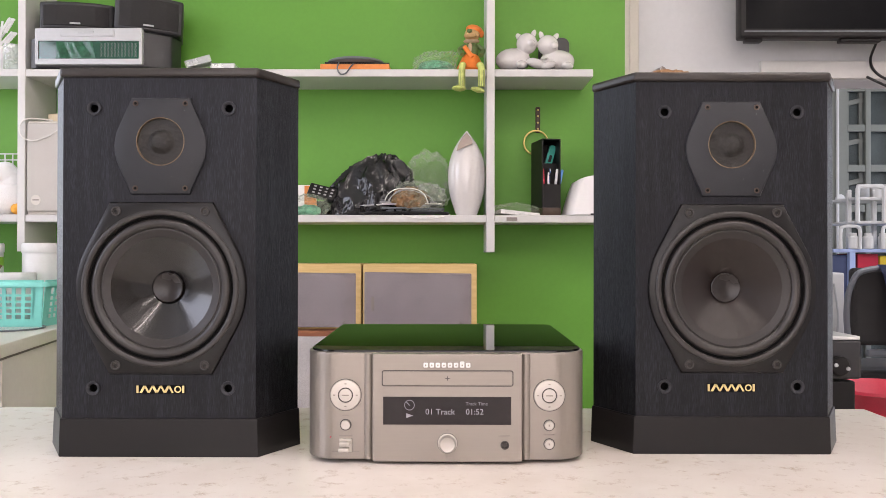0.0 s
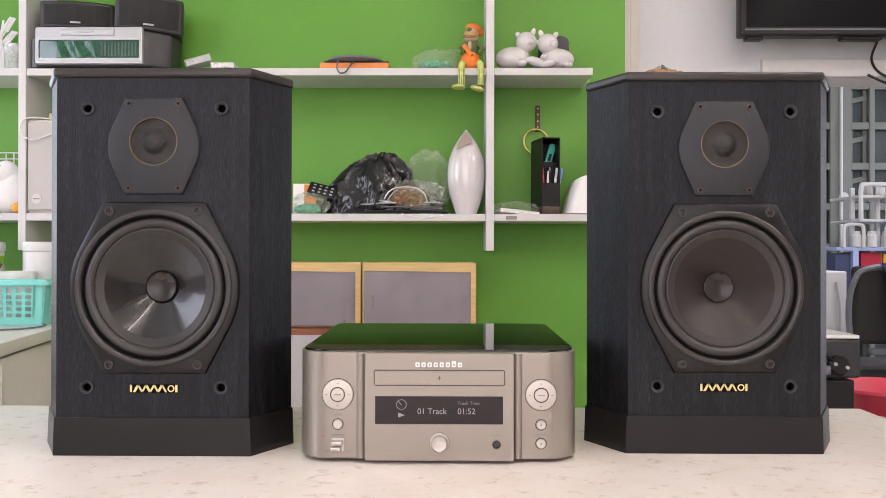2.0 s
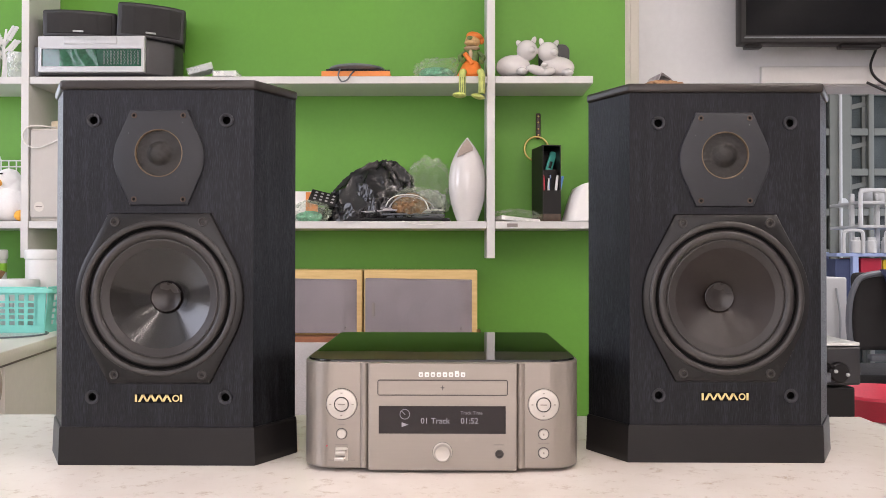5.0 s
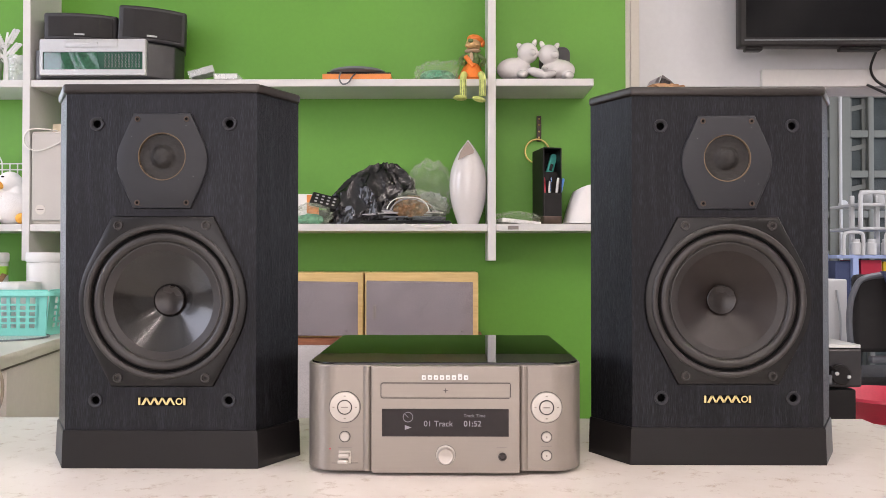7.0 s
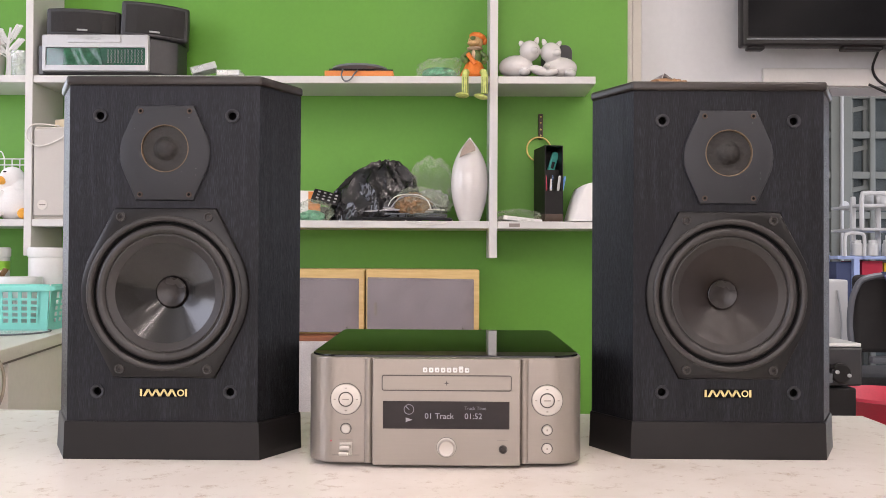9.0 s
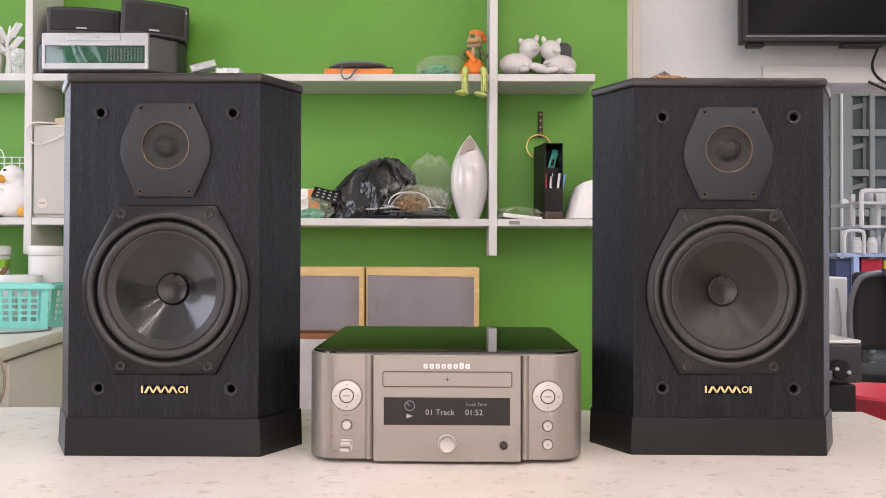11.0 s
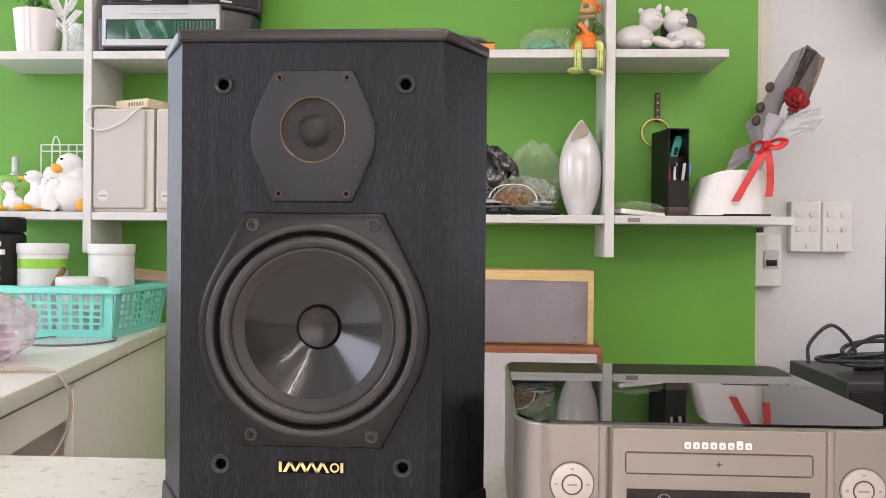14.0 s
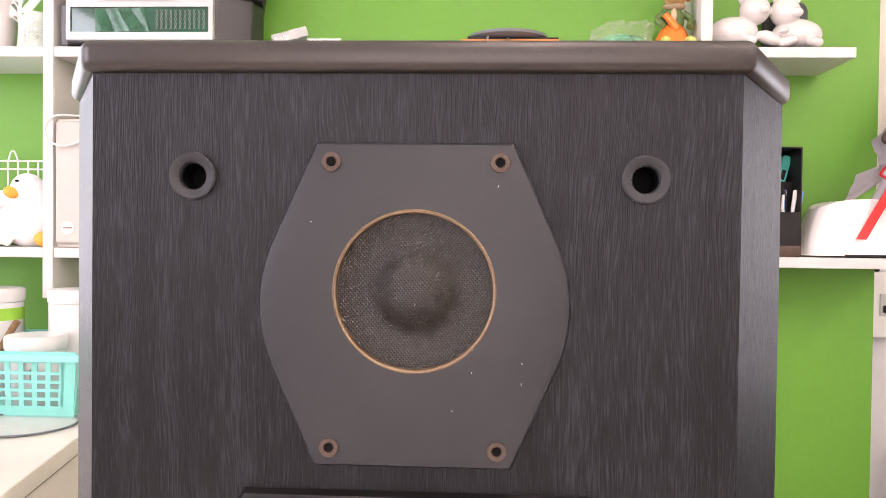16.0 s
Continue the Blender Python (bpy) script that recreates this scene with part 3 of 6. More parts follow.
# ---- the black loudspeakers ----
def loudspeaker(m, label, cone_mat, wx, wl, wr, ol, orr):
    e = thing("loudspeaker", m, label, "loudspeaker", "pair of black loudspeakers")
    cy, d, zb, zt = 0.066, 0.212, 0.046, 0.4395
    wz, tz, dz = 0.1962, 0.359, 0.364                                  # heights of woofer, tweeter plate and dome
    rear = 0.060
    plan = [(-wl, 0), (wr, 0), (orr, cy), (rear, d), (-rear, d), (-ol, cy)]
    sock = [(sx * 0.0774, z) for sx in (-1, 1) for z in (0.0815, 0.4025)]
    b = bmesh.new()
    front = [(-wl, zb), (wr, zb), (wr, zt), (-wl, zt)]
    holed_face(b, [front, circle(0, wz, 0.084, 64)] + [circle(x, z, 0.0046, 16) for x, z in sock], 0)
    lo = [b.verts.new((x, y, zb)) for x, y in plan]
    hi = [b.verts.new((x, y, zt)) for x, y in plan]
    for i in range(1, 6):
        j = (i + 1) % 6
        b.faces.new((lo[i], lo[j], hi[j], hi[i]))
    b.faces.new(hi)
    b.faces.new(lo[::-1])
    bmesh.ops.remove_doubles(b, verts=b.verts, dist=1e-5)
    bmesh.ops.recalc_face_normals(b, faces=b.faces)
    part("cabinet", b, ASH, e)

    def grown(k):
        return [(-wl - k * 0.6, -k), (wr + k * 0.6, -k), (orr + k * 0.7, cy - k * 0.4), (rear + k, d + k), (-rear - k, d + k), (-ol - k * 0.7, cy - k * 0.4)]
    part("top_cap", prism(grown(0.0040), zt - 0.0015, zt + 0.0095, 0.0032, 3), TOP_BOARD, e, "rounded black top board")
    b = bmesh.new()
    rings = []
    for k, z in ((0.0045, 0.0032), (0.0052, 0.0045), (0.0047, 0.012), (0.0032, 0.0445), (0.0020, 0.0470), (0.0, 0.0472)):
        rings.append([b.verts.new((x, y if y > 0 else max(y, -0.0016), z)) for x, y in grown(k)])
    for p, q in zip(rings, rings[1:]):
        band(b, p, q)
    b.faces.new(rings[0][::-1])
    bmesh.ops.recalc_face_normals(b, faces=b.faces)
    part("plinth", b, PLASTIC, e, "flared black plinth")
    # tweeter
    tp = part("tweeter_plate", plate(hull_outline(-0.0004, tz, 0.0338, 0.0555, 0.0535), [circle(0, dz, 0.0278)], -0.0002, -0.0042, 0.0036), PLATE, e, "charcoal plate with six sides")
    part("gold_ring", lathe([(0.0278, -0.0015), (0.0278, -0.0044), (0.0274, -0.0047), (0.0267, -0.0044), (0.0264, -0.0015)], 64, "y", closed_ends=False), GOLD, tp, "thin gold ring").location = (0, 0, dz)
    dome = [(0.0264, -0.0014), (0.0205, -0.0006), (0.0162, -0.0003), (0.0140, -0.0008), (0.0124, -0.0022), (0.0104, -0.0040), (0.0078, -0.0055), (0.0048, -0.0064), (0.0020, -0.0068), (0, -0.0069)]
    part("dome", lathe(dome, 48, "y", closed_ends=False), FABRIC, tp, "woven fabric dome").location = (0, 0, dz)
    for sx in (-1, 1):
        for sz in (-1, 1):
            part("screw", [(lathe([(0.0034, -0.0042), (0.0032, -0.0047), (0.0019, -0.0048), (0.0015, -0.0043)], 20, "y", closed_ends=False), RUST),
                           (lathe([(0.0016, -0.0044), (0, -0.0044)], 12, "y", closed_ends=False), VOID)], None, tp).location = (sx * 0.0285, 0, tz + sz * 0.0485)
    # lint caught on the plate
    rnd = random.Random(17)
    for k in range(8):
        x, z = rnd.uniform(-0.040, 0.040), tz + rnd.uniform(-0.045, 0.045)
        if x * x + (z - dz) ** 2 > 0.0009:
            a, n = rnd.uniform(0, 3.1), rnd.uniform(0.0003, 0.0011)
            part("lint", tube([(x, -0.0043, z), (x + n * math.cos(a), -0.0045, z + n * math.sin(a))], 0.00010, 5), LABEL_GREY, tp, "speck of pale lint")
    # woofer
    wp = part("woofer_frame", plate(hull_outline(wx, wz, 0.0594, 0.0988, 0.0984), [circle(wx, wz, 0.0875, 64)], -0.0002, -0.0046, 0.0042), FRAME, e, "black frame with four corners")
    rim = [(0.0885, -0.0030), (0.0902, -0.0043), (0.0902, -0.0058), (0.0894, -0.0069), (0.0878, -0.0075), (0.0858, -0.0074), (0.0842, -0.0068), (0.0834, -0.0058), (0.0830, -0.0040), (0.0829, -0.0012)]
    part("rim", lathe(rim, 96, "y", closed_ends=False), RUBBER, wp, "raised rubber ring").location = (wx, 0, wz)
    part("gap", lathe([(0.0832, -0.0014), (0.0796, -0.0014)], 72, "y", closed_ends=False), VOID, wp, "dark groove inside the ring").location = (wx, 0, wz)
    roll = [(0.0799, -0.0012), (0.0797, -0.0028), (0.0788, -0.0044), (0.0768, -0.0054), (0.0744, -0.0058), (0.0720, -0.0053), (0.0702, -0.0042), (0.0693, -0.0030), (0.0688, -0.0020), (0.0683, -0.0020), (0.0679, -0.0027), (0.0668, -0.0028)]
    part("surround", lathe(roll, 96, "y", closed_ends=False), RUBBER, wp, "soft rubber surround").location = (wx, 0, wz)
    part("cone_edge", lathe([(0.0670, -0.0028), (0.0640, -0.0018), (0.0600, -0.0005), (0.0586, 0.0000)], 96, "y", closed_ends=False), EDGE_PAPER, wp, "matt brown edge of the cone").location = (wx, 0, wz)
    cone = [(0.0588 - 0.0412 * t, 0.0004 + 0.0226 * t - 0.0008 * math.sin(math.pi * t)) for t in [i / 12 for i in range(13)]]
    part("cone", lathe(cone, 128, "y", closed_ends=False), cone_mat, wp, "dark moulded cone").location = (wx, 0, wz)
    cap = [(0.0178, 0.0234), (0.0176, 0.0206), (0.0168, 0.0200), (0.0158, 0.0203), (0.0120, 0.0214), (0.0080, 0.0221), (0.0040, 0.0225), (0, 0.0226)]
    part("dust_cap", lathe(cap, 64, "y", closed_ends=False), CAP, wp, "dished dust cap on a short collar").location = (wx, 0, wz)
    for sx in (-1, 1):
        for sz in (-1, 1):
            part("screw", [(lathe([(0.0056, -0.0040), (0.0055, -0.0056), (0.0050, -0.0060), (0.0038, -0.0058), (0.0033, -0.0041)], 24, "y", closed_ends=False), RUBBER),
                           (lathe([(0.0036, -0.0048), (0.0020, -0.0051), (0.0017, -0.0040), (0, -0.0040)], 16, "y", closed_ends=False), SCREW), (lathe([(0.0018, -0.0045), (0, -0.0045)], 12, "y", closed_ends=False), VOID)], None, wp).location = (wx + sx * 0.0508, 0, wz + sz * 0.0880)
    for x, z in sock:
        part("grille_socket", lathe([(0.0083, -0.0001), (0.0082, -0.0012), (0.0076, -0.0016), (0.0060, -0.0013), (0.0050, -0.0006), (0.0045, 0.002)], 28, "y", closed_ends=False), PLATE, e).location = (x, 0, z)
        part("socket_bore", lathe([(0.0046, 0.0015), (0.0044, 0.012), (0, 0.012)], 20, "y", closed_ends=False), VOID, e).location = (x, 0, z)
    # gilt emblem: a plain zigzag between two bars and a ring
    em = part("emblem", box(-0.0285, 0.0285, -0.0003, -0.00005, 0.0752, 0.0853), VOID, e, "plain gilt zigzag on a dark strip")
    zl, zh = 0.0762, 0.0846

    def stroke(x0, z0, x1, z1, half):
        return prism([(x0 - half, -z0), (x0 + half, -z0), (x1 + half, -z1), (x1 - half, -z1)], 0, 0.0008)
    up = pose(0, -0.0003, 0, 90) @ Matrix.Diagonal((1, -1, 1, 1))
    for k in range(8):
        a, b = (zl, zh) if k % 2 == 0 else (zh, zl)
        part("gilt_stroke", stroke(-0.0225 + 0.0046 * k, a, -0.0179 + 0.0046 * k, b, 0.0011 if k % 3 else 0.0015), LOGO, em, at=up)
    for x in (-0.0262, 0.0262):
        part("gilt_bar", box(x - 0.0012, x + 0.0012, -0.0011, -0.0003, zl, zh), LOGO, em)
    part("gilt_ring", lathe([(0.0040, 0), (0.0040, -0.0008), (0.0026, -0.0008), (0.0026, 0)], 28, "y", closed_ends=False), LOGO, em).location = (0.0200, -0.0003, 0.0804)
    return e


loudspeaker(pose(-0.2605, 1.006, 0.75), "black ash loudspeaker with sharp bright cone reflections", CONE, 0.0008, 0.1130, 0.1092, 0.1512, 0.1452)
loudspeaker(pose(0.3995, 1.028, 0.75), "black ash loudspeaker with a browner, duller cone", CONE_DULL, 0.0008, 0.1114, 0.1126, 0.1488, 0.1494)
solo("paper_scrap", crumple(0.026, 0.014, 0.017, 71, 0.5, 2.2, 4), BROWN, "scrap of crumpled brown paper on the loudspeaker", "paper scrap", at=pose(0.348, 1.10, 1.1992))


# ---- the silver disc receiver ----
def receiver(m):
    e = thing("disc_receiver", m, "champagne silver disc receiver with a glossy black lid", "hi-fi receiver")
    hw, d, r, z0, z1 = 0.1574, 0.318, 0.036, 0.007, 0.1262

    def plan(hw, y0, y1, r, n=8):
        out, rb, ox = [], 0.012, -0.0013                               # tighter corners at the back
        for cx, cy, a, q in ((hw - rb, y1 - rb, 0, rb), (-hw + rb, y1 - rb, 90, rb), (-hw + r, y0 + r, 180, r), (hw - r, y0 + r, 270, r)):
            out += [(ox + cx + q * math.cos(radians(a + 90 * i / n)), cy + q * math.sin(radians(a + 90 * i / n))) for i in range(n + 1)]
        return out
    def risen(b):
        for v in b.verts:
            if v.co.z > z1 - 0.02:
                v.co.z += 0.0085 * v.co.y
        return b
    part("body", risen(prism(plan(hw, 0.002, d, r), z0, z1, 0.0018, 2)), SILVER, e)
    lb = prism(plan(hw - 0.0030, 0.0060, d - 0.003, r - 0.002, 12), z1 - 0.003, z1 + 0.0022, 0.0008, 2)
    part("lid", risen(lb), PIANO, e, "mirror-like black lid")
    part("centre_panel", box(-0.0822, 0.0832, -0.0045, 0.004, z0 - 0.0008, z1 - 0.0005, 0.0012), SILVER, e)
    for sx, x0, x1 in ((-1, -0.0925, -0.0826), (1, 0.0836, 0.0925)):
        b = lathe([(0.006, z0 + 0.001), (0.006, z1 - 0.0012)], 24)
        for v in b.verts:
            v.co.x = v.co.x * 0.8 + (x0 + x1) / 2
            v.co.y = v.co.y * 0.7 + 0.0035
        part("pillar", b, SILVER, e)
    y = -0.0047
    # tray
    b = plate(round_rect(-0.0722, 0.0732, 0.0896, 0.1074, 0.0028), [round_rect(-0.0712, 0.0722, 0.0906, 0.1064, 0.0022)], y + 0.0002, y - 0.0003, 0.0002)
    part("tray_outline", b, GROOVE, e, "dark line round the tray")
    t = part("disc_tray", box(-0.0710, 0.0720, y - 0.0006, y, 0.0908, 0.1062, 0.0002), SILVER, e)
    b = prism([(0.0032, 0), (0.0006, 0.0006), (0, 0.0032), (-0.0006, 0.0006), (-0.0032, 0), (-0.0006, -0.0006), (0, -0.0032), (0.0006, -0.0006)], 0, 0.0003)
    part("star_mark", b, GROOVE, t, at=pose(0.0005, y - 0.0006, 0.0985, 90))
    # brand plate as plain silver shapes
    bs = part("brand_strip", box(-0.0275, 0.0262, y - 0.0002, y + 0.0004, 0.1098, 0.1172), SILVER, e, "row of plain raised silver shapes")
    for k in range(8):
        x = -0.0235 + k * 0.0067
        tall = 0.0062 if k != 6 else 0.0076
        b = plate(round_rect(x - 0.0026, x + 0.0024, 0.1105, 0.1105 + tall - 0.0008, 0.0011, 3), [round_rect(x - 0.0008, x + 0.0006, 0.1119, 0.1140, 0.0004, 2)], y + 0.0002, y - 0.0012, 0.0004)
        part("brand_shape", b, WHITE_PL, bs)
    # display
    ds = part("display", box(-0.0706, 0.0708, y - 0.0004, y, 0.0474, 0.0782, 0.0002), SCREEN, e, "smoked display window with pale digits")
    yd = y - 0.0006
    words("01 Track", 0.0090, ds, "lettering", -0.0240, yd, 0.0588, DIGITS)
    words("01:52", 0.0090, ds, "lettering", 0.0205, yd, 0.0588, DIGITS)
    words("Track Time", 0.0052, ds, "lettering", 0.0205, yd, 0.0690, DIGITS_DIM)
    b = lathe([(0.0058, 0.0003), (0.0058, 0), (0.0050, 0), (0.0050, 0.0003)], 28, "y", closed_ends=False)
    tube([(-0.0036, 0.0001, 0.0036), (0.0004, 0.0001, -0.0004)], 0.0005, 6, bm=b)
    part("disc_sign", b, DIGITS_DIM, ds).location = (-0.0415, yd, 0.0690)
    part("play_sign", prism([(-0.0035, -0.0026), (0.0040, 0), (-0.0035, 0.0026)], 0, 0.0002), DIGITS, ds, at=pose(-0.0415, yd, 0.0575, 90))
    # knob
    kb = part("knob", lathe([(0.0108, 0), (0.0108, -0.0010), (0.0100, -0.0012), (0.0092, -0.0012), (0.0090, -0.0075), (0.0080, -0.0092), (0.0055, -0.0088), (0, -0.0086)], 40, "y"), SILVER_BTN, e, "round turning knob")
    kb.location = (0.0005, y, 0.0270)
    part("knob_gap", lathe([(0.0112, 0), (0.0112, -0.0004), (0.0095, -0.0004)], 40, "y"), GROOVE, kb).location = (0, 0, 0)
    for sx, x in ((-1, -0.1128), (1, 0.1135)):
        ys = 0.0018
        dl = part("dial", lathe([(0.0172, 0), (0.0172, -0.0008), (0.0166, -0.0020), (0.0086, -0.0026), (0.0080, -0.0016), (0.0074, -0.0016), (0.0070, -0.0030), (0, -0.0034)], 48, "y"), SILVER_BTN, e, "round four-way key")
        dl.location = (x, ys, 0.0790)
        part("dial_gap", lathe([(0.0178, 0), (0.0178, -0.0004), (0.0166, -0.0004)], 48, "y"), GROOVE, dl)
        part("centre_gap", lathe([(0.0084, -0.0019), (0.0084, -0.0022), (0.0068, -0.0022)], 40, "y", closed_ends=False), GROOVE, dl)
        for mx, mz in ((0, 0.0125), (0, -0.0125), (0.0125, 0), (-0.0125, 0)):
            part("key_mark", box(mx - 0.0011, mx + 0.0011, -0.0028, -0.0021, mz - 0.0005, mz + 0.0005), PRINT, dl)
        part("key_mark", box(-0.0038, 0.0038, -0.0037, -0.0030, -0.0006, 0.0006), PRINT, dl)
        for z in ((0.0458,) if sx < 0 else (0.0458, 0.0250)):
            bt = part("button", lathe([(0.0054, 0), (0.0054, -0.0014), (0.0047, -0.0022), (0, -0.0019)], 28, "y"), SILVER_BTN, e)
            bt.location = (x, ys, z)
            part("button_gap", lathe([(0.0064, 0), (0.0064, -0.0004), (0.005, -0.0004)], 28, "y"), GROOVE, bt)
            if sx > 0:
                part("button_mark", box(-0.0008, 0.0008, -0.0024, -0.0018, -0.0010, 0.0010), PRINT, bt)
    for x, z, w, yy in ((-0.1128, 0.0560, 0.008, 0.0017), (-0.1128, 0.0335, 0.015, 0.0017), (-0.1128, 0.0160, 0.030, 0.0017), (0.1135, 0.0352, 0.012, 0.0017), (0.0632, 0.0352, 0.012, y - 0.0001), (0.0005, 0.0415, 0.0022, y - 0.0001)):
        part("print_bar", box(x - w / 2, x + w / 2, yy - 0.0002, yy + 0.0004, z - 0.0005, z + 0.0005), PRINT, e)
    part("jack", lathe([(0.0048, 0), (0.0048, -0.0008), (0.0034, -0.0010), (0.0028, -0.0004), (0.0027, 0.002), (0, 0.002)], 24, "y"), GROOVE, e, "dark headphone jack").location = (0.0638, y, 0.0250)
    part("jack_ring", lathe([(0.0040, -0.0006), (0.0038, -0.0016), (0.0030, -0.0016), (0.0027, -0.0006)], 24, "y", closed_ends=False), SCREW, e).location = (0.0638, y, 0.0250)
    us = part("usb_socket", box(-0.1195, -0.1055, -0.0002, 0.004, 0.0158, 0.0308, 0.0006), SILVER_BTN, e, "small socket with a metal plug")
    part("plug", box(-0.1188, -0.1070, -0.0075, 0.001, 0.0238, 0.0282, 0.0008), SILVER_BTN, us)
    part("plug", box(-0.1196, -0.1085, -0.0085, 0.001, 0.0172, 0.0216, 0.0008), SILVER_BTN, us)
    part("indicator", lathe([(0.0009, 0), (0.0008, -0.0006), (0, -0.0007)], 12, "y"), RED_PL, e).location = (-0.1295, 0.0022, 0.0320)
    for fx in (-0.11, 0.11):
        for fy in (0.05, 0.25):
            part("foot", lathe([(0.014, 0.0032), (0.014, 0.0075)], 20), RUBBER, e).location = (fx, fy, 0)
    return e


receiver(pose(0.0678, 0.9785, 0.75))


# ---- the shelves ----
SHELF_Y = 2.347


def board(name, x0, x1, z0, z1, label):
    return solo(name, box(x0, x1, SHELF_Y, WALL_Y - 0.001, z0, z1, 0.0012, 1), LAMINATE, label, "shelf", "white wall shelves")


T1, T2 = 1.5005, 1.094                                      # tops of the two long shelves
UPRIGHTS = ((-1.1325, -1.1110), (0.1762, 0.1988))
for x0, x1, n in ((-1.398, UPRIGHTS[0][0], 0), (UPRIGHTS[0][1], UPRIGHTS[1][0], 1), (UPRIGHTS[1][1], 0.473, 2)):
    board("shelf_board", x0 + 0.0005, x1 - 0.0005, T1 - 0.0205, T1, "long white shelf board, upper row")
for x0, x1, n in ((-1.398, UPRIGHTS[0][0], 0), (UPRIGHTS[0][1], UPRIGHTS[1][0], 1), (UPRIGHTS[1][1], 0.632, 2)):
    b = box(x0 + 0.0005, x1 - 0.0005, SHELF_Y, WALL_Y - 0.001 if n < 2 else WHITE_Y - 0.101, T2 - 0.0205, T2, 0.0012, 1)
    s = solo("shelf_board", b, LAMINATE, "long white shelf board, lower row", "shelf", "white wall shelves")
    if n == 2:
        part("stain", box(0.232, 0.262, SHELF_Y - 0.0004, SHELF_Y + 0.0005, T2 - 0.016, T2 - 0.006), PRINT, s, "dark scuffed sticker rest")
for x0, x1 in UPRIGHTS:
    solo("shelf_upright", box(x0, x1, SHELF_Y - 0.002, WALL_Y - 0.001, 0.991, 2.4, 0.0012, 1), LAMINATE, "white upright panel of the shelves", "shelf upright", "white wall shelves")

# ---- wall fittings ----
cd = box(0.612, 0.632, WHITE_Y - 0.022, WHITE_Y - 0.001, 1.075, 2.74, 0.002)
box(0.634, 0.662, WHITE_Y - 0.014, WHITE_Y - 0.001, 1.075, 2.74, 0.002, bm=cd)
box(0.604, 0.639, WHITE_Y - 0.014, WHITE_Y - 0.001, 0.0, 0.905, 0.002, bm=cd)
box(0.630, 0.644, WHITE_Y - 0.017, WHITE_Y - 0.001, 0.690, 0.704, 0.002, bm=cd)
structure("cable_trunking", cd, CREAM, "cream cable trunking on the white wall", "trunking")
mc = thing("breaker_box", pose(0.650, WHITE_Y, 0.985), "grey-white breaker box on the wall", "breaker box")
part("case", box(-0.038, 0.038, -0.045, -0.0008, -0.073, 0.074, 0.005), WHITE_PL, mc)
part("window", box(-0.012, 0.028, -0.049, -0.0445, -0.024, 0.026, 0.002), LABEL_GREY, mc)
part("lever", box(-0.006, 0.022, -0.056, -0.048, -0.016, 0.000, 0.002), PLASTIC, mc, "black breaker lever")
part("gland", box(-0.026, -0.010, -0.04, -0.01, 0.074, 0.088, 0.002), PLASTIC, mc)


def switch_plate(x):
    e = thing("switch_plate", pose(x, WHITE_Y, 1.076), "white wall switch plate with four rocker switches", "light switch", "pair of switch plates")
    part("frame", box(-0.0405, 0.0405, -0.034, -0.0008, -0.069, 0.069, 0.004), WHITE_PL, e)
    for sx in (-1, 1):
        for sz in (0.034, -0.006):
            sw = part("rocker", prism(round_rect(-0.010, 0.010, -0.008, 0.008, 0.006, 4), 0, 0.005, 0.001, 1), WHITE_PL, e, at=pose(sx * 0.018, -0.034, sz, 90))
            part("mark", box(-0.003, 0.003, -0.001, 0.001, 0.005, 0.0054), LABEL_GREY, sw)
    part("slot", box(-0.001, 0.001, -0.0346, -0.0335, -0.060, -0.046), PRINT, e)


switch_plate(0.755)
switch_plate(0.838)

tv = thing("television", pose(0.928, 2.478, 1.624), "black flat television hung on the white wall", "television")
part("case", box(0, 1.0, 0, 0.045, 0, 0.58, 0.006), PLASTIC, tv)
part("screen", box(0.017, 0.983, -0.0015, 0.003, 0.026, 0.565), TV_GLASS, tv, "dark switched-off screen")
part("trim_line", box(0.012, 0.988, -0.003, 0.001, 0.016, 0.020), GREY_METAL, tv)
for x in (0.02, 0.30, 0.62):
    part("stand_boss", box(x, x + (0.05 if x < 0.1 else 0.12), 0.01, 0.04, -0.010, 0.002, 0.004), PLASTIC, tv)
part("wall_bracket", box(0.3, 0.7, 0.045, WHITE_Y - 2.479, 0.15, 0.42), GREY_METAL, tv)
solo("television_cable", tube(bend([(1.365, 2.55, 1.63), (1.372, 2.60, 1.585), (1.40, 2.61, 1.545), (1.46, 2.60, 1.515), (1.56, 2.60, 1.50)]), 0.004), BLACK_WIRE, "black cable hanging below the television", "cable")
solo("television_cable", tube(bend([(1.36, 2.60, 1.535), (1.42, 2.595, 1.505), (1.50, 2.59, 1.47), (1.6, 2.60, 1.46)]), 0.004), BLACK_WIRE, "black cable drooping across the doorway head", "cable")


# ---- upper shelf ----
def cube_speaker(m, w, h, d, label):
    e = thing("surround_speaker", m, label, "loudspeaker", "pair of small black speakers")
    out = [(-w / 2, d), (-w / 2 + 0.004, 0.018), (-w / 4, 0.004), (0, 0), (w / 4, 0.004), (w / 2 - 0.004, 0.018), (w / 2, d)]
    part("case", prism(out, 0, h, 0.006, 3), DARK_PL, e)
    out = [(-w / 2 + 0.014, 0.02), (-w / 2 + 0.016, 0.0125), (-w / 4, 0.0008), (0, -0.0032), (w / 4, 0.0008), (w / 2 - 0.016, 0.0125), (w / 2 - 0.014, 0.02)]
    part("grille", prism(out, 0.010, h - 0.010, 0.002, 2), BLACK_CLOTH, e)
    part("badge", box(-0.014, 0.014, -0.0055, -0.0025, 0.013, 0.018, 0.001), LABEL_GREY, e, "plain pale badge")


